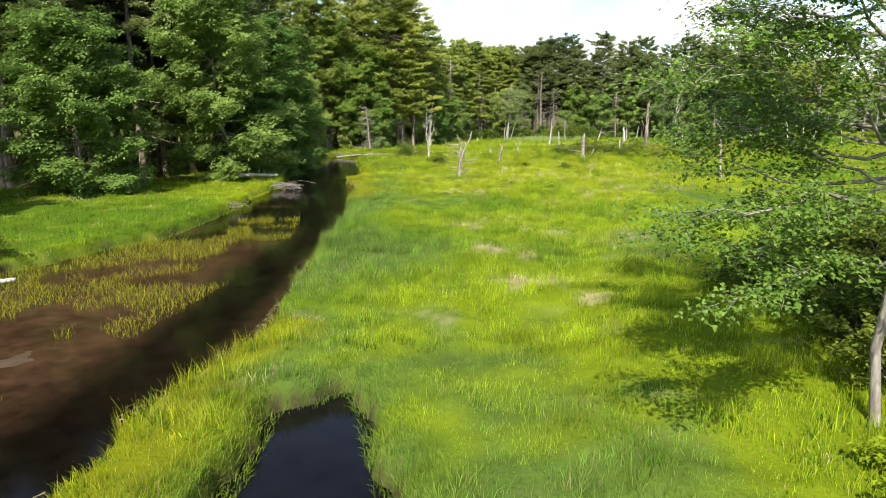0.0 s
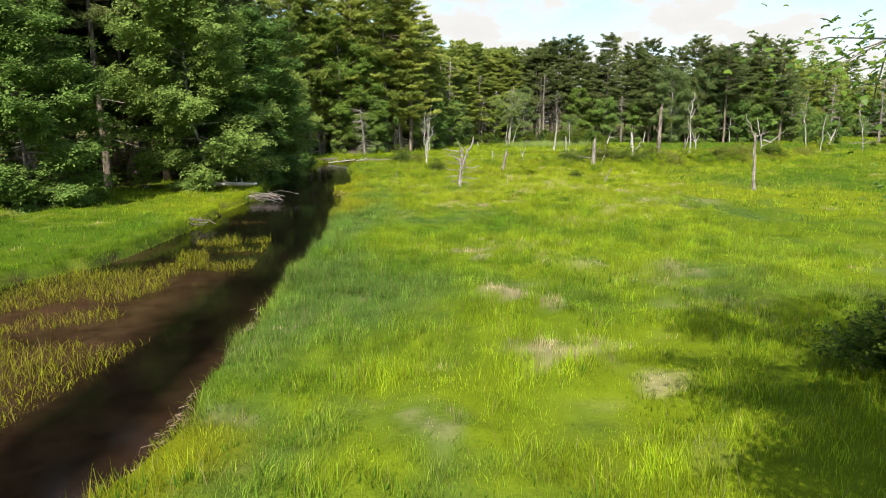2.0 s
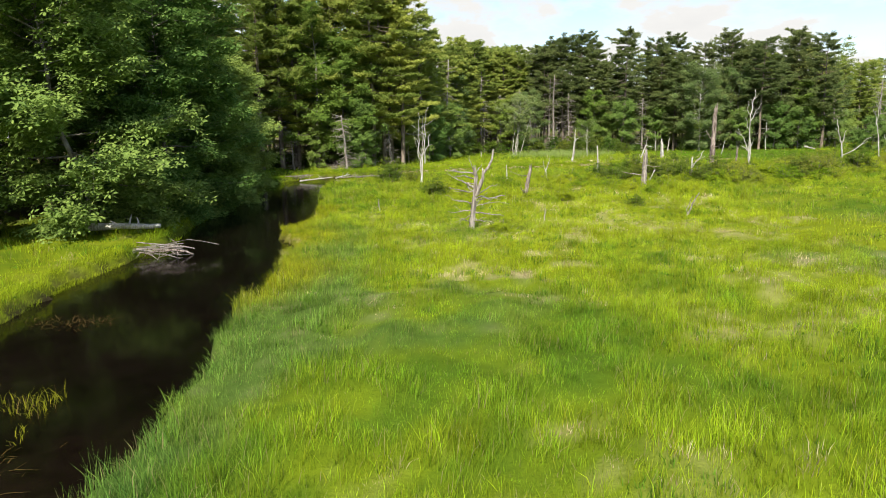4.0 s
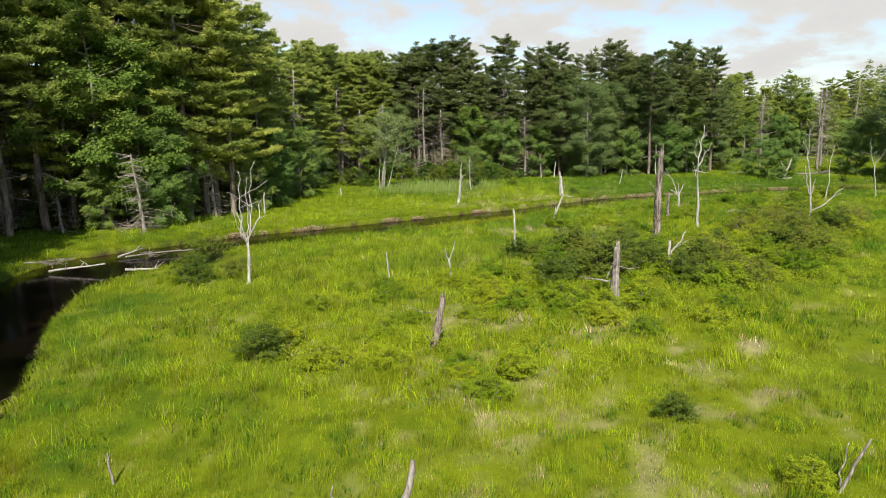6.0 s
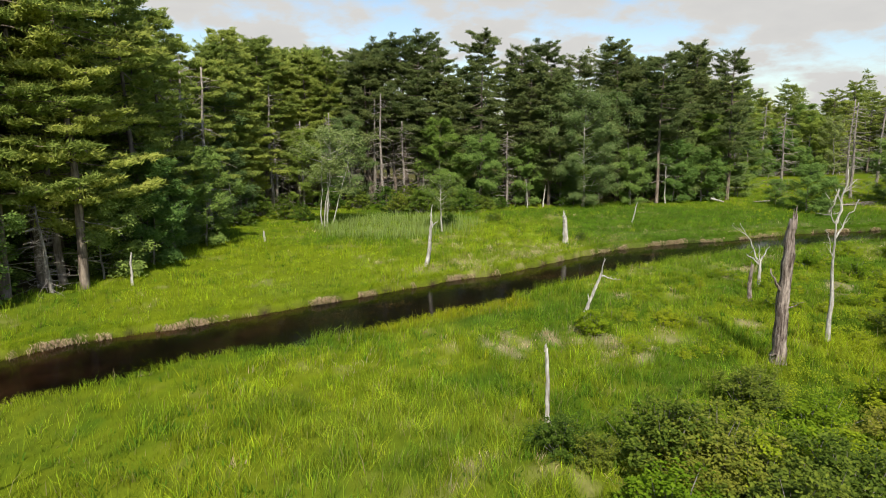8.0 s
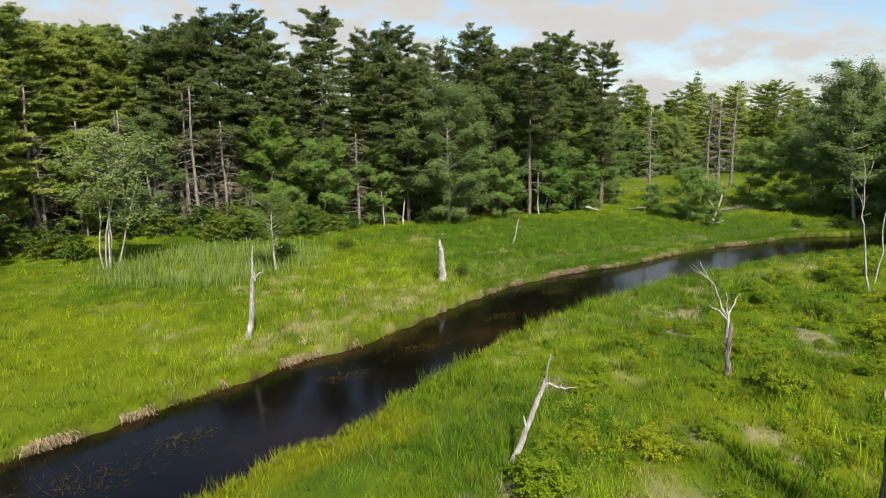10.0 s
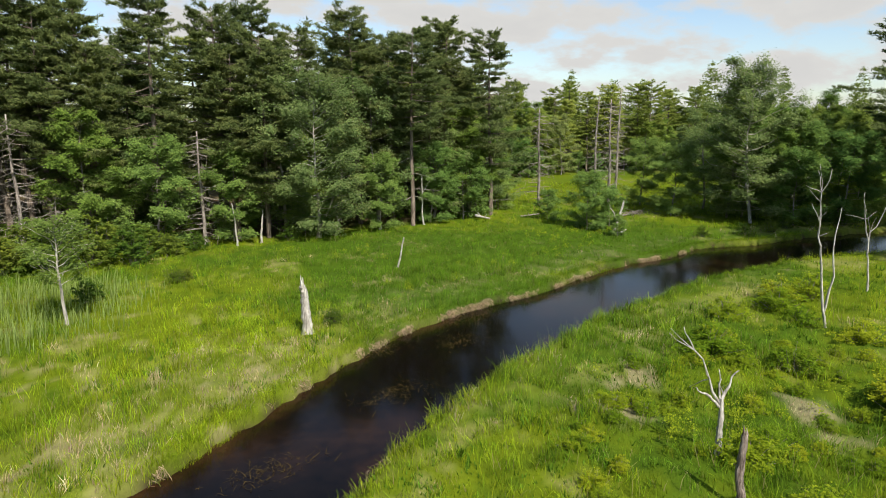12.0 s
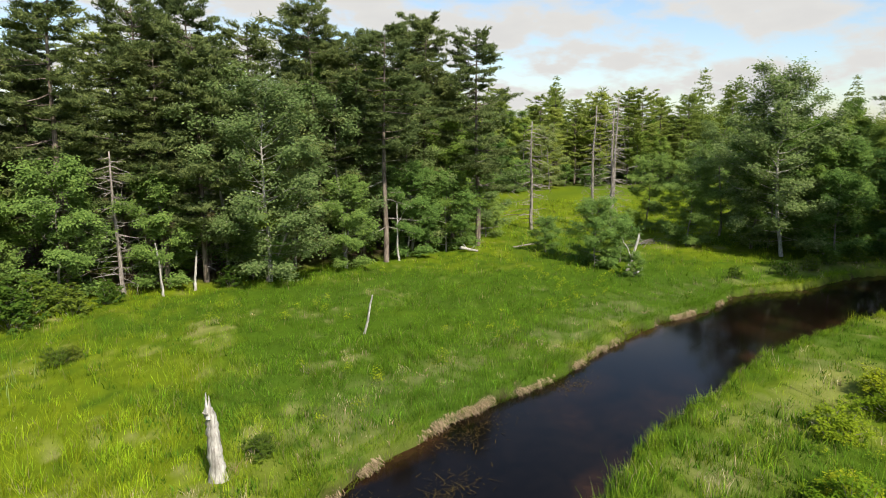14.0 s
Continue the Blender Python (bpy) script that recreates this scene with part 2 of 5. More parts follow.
def flakes(geo, rng, at, size, up=0.5, aspect=1.0, shape="diamond", out=None):
    """Leaves at the points: each lies about level, turned at random, with its own tilt."""
    n = len(at)
    nor = rng.normal(0, 1, (n, 3))
    nor[:, 2] = np.abs(nor[:, 2])
    nor = unit(unit(nor) * (1 - up) + np.array([0, 0, up]) + (0 if out is None else out) + 0.5 * np.array(SUN_DIR))
    ref = unit(rng.normal(0, 1, (n, 3)))
    u = unit(np.cross(np.cross(nor, ref), nor))
    w = np.cross(nor, u)
    s = (size * rng.uniform(0.65, 1.35, n))[:, None]
    at = np.asarray(at)
    if shape == "diamond":
        v = np.stack([at - u * s * 0.5, at + w * s * 0.3 * aspect + nor * s * 0.08, at + u * s * 0.5, at - w * s * 0.3 * aspect + nor * s * 0.08], 1)
        tri = np.array([[0, 1, 2], [0, 2, 3]])
    elif shape == "maple":
        la = np.radians([-90, -35, -8, 40, 58, 90, 122, 140, 188, 215])
        lr = np.array([0.25, 0.42, 0.62, 0.42, 0.72, 1.0, 0.72, 0.42, 0.62, 0.42]) * 0.55
        v = at[:, None] + s[:, None] * lr[None, :, None] * (np.cos(la)[None, :, None] * w[:, None] + np.sin(la)[None, :, None] * u[:, None])
        v[:, [2, 8]] -= nor[:, None] * s[:, None] * 0.12
        v[:, 5] -= nor * s * 0.12
        tri = np.array([[0, 1, 9], [1, 2, 3], [7, 8, 9], [1, 3, 9], [3, 7, 9], [3, 4, 5], [3, 5, 7], [5, 6, 7]])
    elif shape == "spray":
        # a sprig of five pointed leaves
        v, tri = [], []
        for q, (ang, off) in enumerate(((0, 0.3), (65, 0.12), (-65, 0.12), (125, 0.05), (-125, 0.05))):
            ca, sa = math.cos(radians(ang)), math.sin(radians(ang))
            d, e = u * ca + w * sa, w * ca - u * sa
            b0 = at + d * s * off
            v += [b0, b0 + d * s * 0.3 + e * s * 0.14, b0 + d * s * 0.58 - nor * s * 0.1, b0 + d * s * 0.3 - e * s * 0.14]
            tri += [[4 * q, 4 * q + 1, 4 * q + 2], [4 * q, 4 * q + 2, 4 * q + 3]]
        v, tri = np.stack(v, 1), np.array(tri)
    k = v.shape[1]
    geo.add(v, (tri[None] + (np.arange(n) * k)[:, None, None]))


def needles(geo, rng, at, way, size, rays=11):
    """Tufts of needles: narrow pointed blades that fan out along the way of the twig."""
    n = len(at)
    at, way = np.repeat(at, rays, 0), np.repeat(way, rays, 0)
    d = unit(way + rng.normal(0, 0.75, (n * rays, 3)) * [1, 1, 0.7] + [0, 0, 0.12])
    e = unit(np.cross(d, rng.normal(0, 0.6, (n * rays, 3)) + 1.3 * np.array(SUN_DIR)))
    s = (size * rng.uniform(0.6, 1.3, n * rays))[:, None]
    at = at + rng.normal(0, 0.32, at.shape) * s * [1, 1, 0.5]
    v = np.stack([at - d * s * 0.3 - e * s * 0.14, at - d * s * 0.3 + e * s * 0.14, at + d * s * 0.7], 1)
    geo.add(v, np.arange(n * rays * 3).reshape(-1, 3))


# ---- plan of the marsh ----
BANK_FAR = [(-19, -40), (-16.5, -8), (-15, 8), (-13.4, 18), (-12.3, 21.5), (-11, 24), (-10.9, 28), (-10.8, 32), (-11.3, 36), (-11.3, 40), (-11.4, 45), (-12.2, 49),
            (-12.5, 53), (-12.8, 58), (-14.2, 66), (-14.7, 72), (-13.9, 77), (-12.2, 80.2), (-9.6, 81.6), (-6, 83.4), (-3, 85.6), (2, 86.8), (6.5, 88.4),
            (11, 90), (14, 91), (17, 92.3), (20, 92.7), (24, 94.8), (28, 96.6), (31.5, 97.9), (36, 98.8), (42, 98.6), (46, 99.3), (52, 99.7), (57, 99),
            (61, 99.5), (66, 97), (72, 96), (80, 92.5), (90, 85), (110, 72), (150, 55)]
BANK_NEAR = [(146, 48), (106, 66), (86, 78), (76, 84), (68, 89), (60, 92.2), (55, 92.7), (50, 93.4), (45.5, 93), (41, 93), (36, 91.9), (32, 91.3), (28, 90.1),
             (24, 88.6), (21, 87), (17, 84.9), (14.2, 84.2), (10.6, 82.6), (6, 81.2), (2.9, 81), (0, 79.2), (-2.5, 78.4), (-4.3, 75.3), (-6.5, 73), (-9, 69.5),
             (-8.2, 63), (-7.2, 58), (-6.2, 51), (-6, 48.5), (-6.7, 45.2), (-5, 42.4), (-5.5, 39.5), (-4.6, 36.8), (-4.8, 33), (-4.1, 27), (-4.1, 21), (-3.7, 15),
             (-3.6, 11.2), (-4.2, 9), (-4.5, 6.5), (-4.7, 3), (-5, -8), (-4.5, -40)]
CREEK = np.array(BANK_FAR + BANK_NEAR, float)
POOL = np.array([(-3.1, 3), (-2.8, 6.3), (-2.8, 7.5), (-2.8, 8.35), (-2.3, 8.65), (-1.9, 9.15), (-1.4, 9.35), (-1.0, 8), (-0.6, 6.4), (-0.1, 4.5), (-0.4, 2.5)], float)
WATER_Z = -0.42


def outside(p, poly):
    """Distance from the polygon's edge: positive outside it, negative inside."""
    p = np.asarray(p, float)
    best, inside = np.full(len(p), 1e9), np.zeros(len(p), bool)
    for a, b in zip(poly, np.roll(poly, -1, 0)):
        ab = b - a
        t = np.clip(((p - a) @ ab) / (ab @ ab), 0, 1)
        best = np.minimum(best, ((p - a - t[:, None] * ab) ** 2).sum(1))
        cross = (a[1] > p[:, 1]) != (b[1] > p[:, 1])
        with np.errstate(divide="ignore", invalid="ignore"):
            inside ^= cross & (p[:, 0] < (b[0] - a[0]) * (p[:, 1] - a[1]) / (b[1] - a[1]) + a[0])
    return np.where(inside, -1, 1) * np.sqrt(best)


def from_line(p, line):
    """Distance from an open line of points."""
    best = np.full(len(p), 1e9)
    for a, b in zip(line[:-1], line[1:]):
        a, b = np.asarray(a, float), np.asarray(b, float)
        ab = b - a
        t = np.clip(((p - a) @ ab) / (ab @ ab), 0, 1)
        best = np.minimum(best, ((p - a - t[:, None] * ab) ** 2).sum(1))
    return np.sqrt(best)


def lattice(ix, iy, seed):
    h = (ix * 374761393 + iy * 668265263 + seed * 974711) & 0xFFFFFFFF
    h = ((h ^ (h >> 13)) * 1274126177) & 0xFFFFFFFF
    return ((h ^ (h >> 16)) & 0xFFFF) / 65535.0


def field(p, size, seed, octaves=3):
    """Smooth noise over the plan, about 0 to 1."""
    out, amp, tot = 0, 1.0, 0.0
    for o in range(octaves):
        q = np.asarray(p)[:, :2] / size * 2**o + 31.7 * o
        i = np.floor(q).astype(np.int64)
        f = q - i
        f = f * f * (3 - 2 * f)
        c = [lattice(i[:, 0] + dx, i[:, 1] + dy, seed + o) for dx, dy in ((0, 0), (1, 0), (0, 1), (1, 1))]
        out = out + amp * ((c[0] * (1 - f[:, 0]) + c[1] * f[:, 0]) * (1 - f[:, 1]) + (c[2] * (1 - f[:, 0]) + c[3] * f[:, 0]) * f[:, 1])
        tot += amp
        amp *= 0.5
    return out / tot


def step(x, a, b):
    t = np.clip((x - a) / (b - a), 0, 1)
    return t * t * (3 - 2 * t)


# wide patches of brighter or deeper plant colour: place, reach, strength towards lime (+) or deep green (-)
# the far deep greens also paint a cloud's shade over the meadow
TONES = [(5, 100, 11, 1.0), (10, 95, 8, 0.9), (0, 90, 7, 0.8), (45, 107, 13, -0.9), (57, 103, 8, -0.7), (36, 104, 7, -0.6), (14, 14, 9, 0.5), (2, 9, 6, 1.0), (4.5, 8, 4, 0.6), (20, 36, 12, 0.6), (12, 42, 8, 0.9), (8, 37, 7, 0.9), (5, 41, 6, 0.9), (3, 45, 7, 0.9), (8, 48, 7, 0.7),
         (31, 85, 6, -0.5), (40, 90, 7, -0.6), (2, 74, 9, 0.3), (8, 70, 6, 0.4), (14, 76, 6, 0.3), (90, 125, 25, 0.7), (-22, 36, 8, -0.6), (-17, 27, 8, -0.6), (4, 50, 10, 0.7), (11, 54, 8, 0.6), (24, 100, 9, 0.7), (8, 58, 9, 0.7), (1, 61, 8, 0.6)]
# dry, matted patches: place and reach
DRY = [(2.3, 14.6, 0.8), (3.6, 13.4, 0.3), (1.5, 18.6, 0.5), (2.4, 17.8, 0.4), (1.1, 23.7, 0.5), (0.4, 35.6, 0.55), (1.1, 35.9, 0.45), (2.0, 35.6, 0.4), (3.7, 36.5, 0.4),
       (5.1, 41, 0.45), (3.1, 39.1, 0.45), (1.7, 41.3, 0.3), (6.4, 59.2, 0.8), (10.4, 56.5, 0.6), (13.2, 54.7, 0.6), (14.9, 53.9, 0.6), (17.6, 78.3, 1.0), (15.1, 78.7, 1.0),
       (19, 77, 1.0), (21.5, 77.6, 0.8), (26.1, 77.8, 0.8), (24.1, 78.8, 0.6), (34.5, 81.2, 0.5), (23.7, 84.3, 0.5), (34, 87.8, 0.9), (31.6, 86.5, 0.8), (36, 82.3, 0.6),
       (24.5, 97.4, 0.5), (26.6, 98.6, 0.4), (22.5, 96.3, 0.4), (21.5, 98.5, 0.4)]
WOODS = [np.array(q, float) for q in (
    [(-28, 39), (-19, 46.5), (-17.2, 56), (-18, 70), (-22, 82), (-20.5, 90), (-9.5, 90.5), (-5, 95), (-2, 101), (1.5, 112), (4.5, 124), (9, 132),
     (18, 131), (25, 127), (31, 124.5), (38, 122.5), (50, 121.8), (64, 123.5), (67, 133), (72, 150), (95, 152), (120, 154), (150, 132), (200, 110), (400, 90), (400, 500), (-400, 500), (-400, 30), (-60, 32)],
)]


def wooded(p):
    """Distance outside the woods; negative among the trees."""
    return np.min([outside(p, w) for w in WOODS], 0)


def height(p):
    """The height of the ground over the plan."""
    d = np.minimum(outside(p, CREEK), outside(p, POOL))
    w = wooded(p)
    edge = d + (field(p, 1.1, 5) - 0.5) * 0.9
    z = -0.95 + 0.93 * step(edge, -0.3, 0.0)
    z += (field(p, 2.2, 11) - 0.5) * 0.25 * step(d, 0.2, 2.0) + (field(p, 1.1, 12) - 0.5) * 0.4 * step(d, 0.2, 1.5)
    z += step(-w, 0, 60) * 1.2
    # mud bars in the shallow reach
    bar = step(p[:, 1], -10, 8) * (1 - step(p[:, 1], 19, 27)) * step(-outside(p, CREEK), 0.4, 1.5) * step(-5.9 - p[:, 0] - np.clip(14 - p[:, 1], 0, 30) * 0.09, 0.0, 1.6)
    return np.maximum(z, -0.95 + bar * (0.3 + 0.33 * (0.6 * field(p, 2.6, 21) + 0.4 * field(p, 0.7, 22))))


def tint_of(p, seed=0):
    """The colour of the plants over the plan."""
    a, b, c, fine = field(p, 9, 31), field(p, 3.0, 41), field(p, 1.1, 51), field(p, 0.45, 53)
    d = outside(p, CREEK)
    lime, green, blue = (np.array(q) for q in ((0.345, 0.465, 0.02), (0.155, 0.285, 0.02), (0.13, 0.25, 0.06)))
    lift = np.zeros(len(p))
    for x, y, r, k in TONES:
        lift += k * (1 - step(np.hypot(p[:, 0] - x, p[:, 1] - y), 0.3 * r, 1.2 * r))
    lime = lime + np.array((0.035, 0.005, 0)) * (step(p[:, 1], 24, 40) * (1 - 0.7 * step(p[:, 1], 72, 92)))[:, None]      # yellowest half-way along
    col = green + (lime - green) * step(0.28 * a + 0.25 * b + 0.22 * c + 0.25 * fine + 0.15 * np.clip(lift, -1, 1), 0.36, 0.64)[:, None]
    sedge = step(field(p, 6.5, 61) + 0.28 * (1 - step(d, 0.5, 4.0)) * (p[:, 1] < 52) * (p[:, 0] > -9) + 0.5 * (c - 0.5), 0.48, 0.82)
    col = col + (blue - col) * (0.75 * sedge * step(p[:, 0], -10, -6) * (1 - 0.8 * step(p[:, 1], 36, 50)))[:, None]
    yellow = np.array((0.38, 0.41, 0.015))
    south = np.minimum(np.minimum(from_line(p, BANK_NEAR[15:18]), from_line(p, BANK_NEAR[27:34])), from_line(p, BANK_NEAR[37:]))
    col = col + (yellow - col) * (0.85 * (1 - step(south + 2.2 * (b - 0.5), 0.3, 1.9)))[:, None]
    zone = 1 - step(np.minimum(np.hypot(p[:, 0] - 7, (p[:, 1] - 45) * 0.6), np.hypot((p[:, 0] - 22) * 0.8, p[:, 1] - 99)), 5, 12)
    dry = (0.5 + 0.2 * zone) * step(b * 0.35 + c * 0.3 + fine * 0.35 + 0.07 * zone, 0.585, 0.76)
    for x, y, r in DRY:
        q = np.hypot(p[:, 0] - x, (p[:, 1] - y) * 0.8) + (c - 0.5) * 2.2 * r
        dry = np.maximum(dry, 0.9 * (1 - step(q + (fine - 0.5) * 3.0 * r, 0.1 * r, 1.05 * r)))
    dry = np.maximum(dry, 0.36 * (1 - step(np.abs(d - 2.2), 0.3, 3.2)) * (p[:, 1] > 88) * step(p[:, 0], 10, 20) * step(0.5 * b + 0.5 * fine, 0.4, 0.65))
    return col, dry


# ---- ground and water ----


def spread(lo, hi, cell, far):
    core = np.arange(lo, hi + cell / 2, cell)
    out = np.cumsum(cell * 1.35 ** np.arange(1, 60))
    out = out[: np.searchsorted(out, far) + 1]
    return np.concatenate([(lo - out)[::-1], core, hi + out])


gx, gy = spread(-26, 80, 0.42, 2500), spread(0, 128, 0.42, 2500)
gx = np.unique(np.r_[gx, np.arange(-6, 1, 0.14)])
gy = np.unique(np.r_[gy, np.arange(2, 13, 0.16)])
GX, GY = np.meshgrid(gx, gy)
gp = np.c_[GX.ravel(), GY.ravel()]
gz = height(gp)
gcol, gdry = tint_of(gp)
gd = np.minimum(outside(gp, CREEK), outside(gp, POOL))
soil = np.array((0.05, 0.036, 0.022))
litter = np.array((0.12, 0.085, 0.05))
# plant colour darkened under the grass: thatch, and painted shade between tufts
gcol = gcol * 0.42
gcol = gcol + (np.array((0.46, 0.37, 0.23)) - gcol) * (0.6 * gdry)[:, None]
gcol = gcol + (soil - gcol) * (1 - step(gz, -0.35, -0.12))[:, None]
mud = np.array((0.1, 0.07, 0.045))
gcol = gcol + (mud - gcol) * (step(gz, -0.5, -0.36) * (gd < -0.5))[:, None]
gw = wooded(gp)
gcol = gcol + (litter - gcol) * (step(-gw, -0.5, 3.0) * (0.55 + 0.45 * step(field(gp, 4, 71), 0.35, 0.6)))[:, None]
ny, nx = GX.shape
ii, jj = np.meshgrid(np.arange(ny - 1), np.arange(nx - 1), indexing="ij")
q0 = (ii * nx + jj).ravel()
ground_geo = Geo()
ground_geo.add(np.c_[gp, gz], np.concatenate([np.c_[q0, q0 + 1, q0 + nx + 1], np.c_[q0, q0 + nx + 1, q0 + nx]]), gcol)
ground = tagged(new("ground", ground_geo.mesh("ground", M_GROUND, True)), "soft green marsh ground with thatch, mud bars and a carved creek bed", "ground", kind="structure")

wx, wy = np.linspace(-60, 150, 176), np.linspace(-40, 120, 134)
WX, WY = np.meshgrid(wx, wy)
wp = np.c_[WX.ravel(), WY.ravel()]
q1 = (np.arange(133)[:, None] * 176 + np.arange(175)).ravel()
# the bed shows red-brown where the water is shallow
shallow = step(height(wp), -0.93, -0.55) + np.where(wp[:, 1] > 76, 0.45, 0.15) * step(field(wp, 5, 27) * 0.7 + field(wp, 1.6, 28) * 0.3, 0.5, 0.75)
shallow = shallow * (1 - step(wp[:, 1], 24, 30) * (1 - step(wp[:, 1], 70, 78)))
wcol = np.array((0.006, 0.004, 0.003)) + (np.where(wp[:, 1:] > 60, np.array((0.06, 0.028, 0.012)), np.array((0.07, 0.037, 0.02))) - np.array((0.006, 0.004, 0.003))) * np.clip(shallow, 0, 1)[:, None]
wcol[outside(wp, POOL) < 1.6] = (0.006, 0.005, 0.006)
water_geo = Geo()
water_geo.add(np.c_[wp, np.full(len(wp), WATER_Z)], np.concatenate([np.c_[q1, q1 + 1, q1 + 177], np.c_[q1, q1 + 177, q1 + 176]]), wcol)
water = tagged(new("water", water_geo.mesh("water", M_WATER, True)), "dark tannin-brown creek water lying still between grassy banks", "water", kind="structure")

# ---- grass ----
LINE = [(0, 2), (0, 30), (3, 48), (9, 64), (16, 76), (24, 88), (34, 96)]


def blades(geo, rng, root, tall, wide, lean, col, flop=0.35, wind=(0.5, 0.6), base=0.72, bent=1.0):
    """Pointed blades; of these the share bent has a knee, the rest is straight."""
    n = len(root)
    ang = rng.uniform(0, 2 * np.pi, n)
    side = np.c_[np.cos(ang), np.sin(ang), np.zeros(n)]
    fall = rng.normal(0, 1, (n, 2)) * flop + np.asarray(wind) * lean[:, None]
    fall = np.c_[fall, np.zeros(n)] * tall[:, None]
    up = np.c_[np.zeros((n, 2)), tall]
    w = (side * wide[:, None])
    tip = root + up * (1 - 0.22 * np.minimum(np.linalg.norm(fall, axis=1) / tall, 1))[:, None] + fall
    k = rng.uniform(0, 1, n) < bent
    mid = root + 0.5 * up + 0.28 * fall
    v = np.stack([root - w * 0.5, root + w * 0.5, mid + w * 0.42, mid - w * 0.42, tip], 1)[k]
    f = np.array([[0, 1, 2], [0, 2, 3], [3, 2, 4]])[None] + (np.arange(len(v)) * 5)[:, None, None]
    # tint times base at the root: shade low among the blades, put in colour
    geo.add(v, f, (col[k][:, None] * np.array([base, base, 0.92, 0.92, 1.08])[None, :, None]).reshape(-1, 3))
    if bent < 1:
        v = np.stack([root - w * 0.5, root + w * 0.5, tip], 1)[~k]
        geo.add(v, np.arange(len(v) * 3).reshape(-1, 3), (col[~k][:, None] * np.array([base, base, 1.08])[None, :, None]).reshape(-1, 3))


def meadow():
    rng = np.random.default_rng(7)
    geo = Geo()
    for near, far, per, tuft, size, xr, yr in ((-1, 12, 36.0, 14, 0.8, (-18, 16), (3, 52)), (-1, 12, 16.0, 10, 1.75, (-18, 48), (52, 112)), (12, 27, 6.5, 9, 1.6, (-34, 70), (0, 125)), (27, 75, 1.6, 9, 2.6, (-40, 130), (-5, 150))):
        count = int(per * (xr[1] - xr[0]) * (yr[1] - yr[0]))
        c = np.c_[rng.uniform(*xr, count), rng.uniform(*yr, count)]
        d = from_line(c, LINE)
        ok = (d >= near) & (d < far)
        c = c[ok]
        wet = np.minimum(outside(c, CREEK), outside(c, POOL))
        w = wooded(c)
        keep = (wet > -0.3) & (rng.uniform(0, 1, len(c)) < 1 - 0.93 * step(-w, -1.0, 2.5))
        c, wet = c[keep], wet[keep]
        col, dry = tint_of(c)
        vig = field(c, 0.8, 81) * 0.7 + field(c, 5, 82) * 0.3
        straw = rng.uniform(0, 1, len(c)) < np.clip(dry * 1.15, 0, 0.88)
        col = np.where(straw[:, None], np.array((0.72, 0.58, 0.36)) * rng.uniform(0.75, 1.1, (len(c), 1)), col)
        tall = (0.11 + 0.1 * step(c[:, 1], 50, 64) + 0.38 * step(vig, 0.33, 0.68)) * (1 - 0.4 * straw) * (1 + 0.05 * (1 - step(wet, 0.1, 1.2))) * (0.72 + 0.18 * step(c[:, 1], 44, 60)) * rng.uniform(0.7, 1.25, len(c))
        keep = rng.uniform(0, 1, len(c)) < 1 - 0.05 * dry
        c, col, tall, dry, wet = c[keep], col[keep], tall[keep], dry[keep], wet[keep]
        n = len(c) * tuft
        root = np.repeat(c, tuft, 0) + rng.normal(0, 0.06 + 0.045 * size, (n, 2))
        root = np.c_[root, height(root) - 0.03]
        tall = np.repeat(tall, tuft) * rng.uniform(0.6, 1.25, n) * (1 + 0.1 * size)
        clod = 0.35 + 1.3 * (0.6 * field(c, 0.9, 83, 2) + 0.4 * field(c, 0.4, 84, 1))
        tone = np.repeat(col * (clod * rng.uniform(0.62, 1.38, len(col)))[:, None], tuft, 0) * rng.uniform(0.62, 1.34, (n, 1)) * (1 + rng.normal(0, 0.07, (n, 3)))
        old = (rng.uniform(0, 1, (n, 1)) < 0.08) * rng.uniform(0.4, 1.0, (n, 1))
        tone = tone + (np.array((0.42, 0.35, 0.17)) - tone) * old
        lean = np.repeat(field(c, 2.5, 91), tuft) * 0.8 - 0.3
        # low broad-leaved herbs between the grasses
        herb = np.repeat(rng.uniform(0, 1, len(c)) < (0.2 + 0.12 * (c[:, 0] > 15) * (c[:, 1] < 92)) * step(field(c, 3.5, 95), 0.42, 0.65), tuft)
        tall = np.where(herb, tall * 0.62, tall)
        stout = np.where(herb, 2.6, 1.0)
        tone = np.where(herb[:, None], np.array((0.12, 0.235, 0.02)) * rng.uniform(0.5, 1.5, (n, 1)), tone)
        wet_ok = root[:, 2] > WATER_Z + 0.02
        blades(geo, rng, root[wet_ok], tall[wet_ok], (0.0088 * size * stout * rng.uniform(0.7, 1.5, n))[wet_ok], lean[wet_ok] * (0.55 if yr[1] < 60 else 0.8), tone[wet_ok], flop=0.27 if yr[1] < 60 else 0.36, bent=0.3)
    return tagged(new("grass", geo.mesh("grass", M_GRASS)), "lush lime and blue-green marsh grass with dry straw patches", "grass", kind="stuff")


meadow()


def in_box(rng, n, poly):
    poly = np.asarray(poly, float)
    p = rng.uniform(poly.min(0), poly.max(0), (n * 4, 2))
    return p[outside(p, poly) < 0][:n]


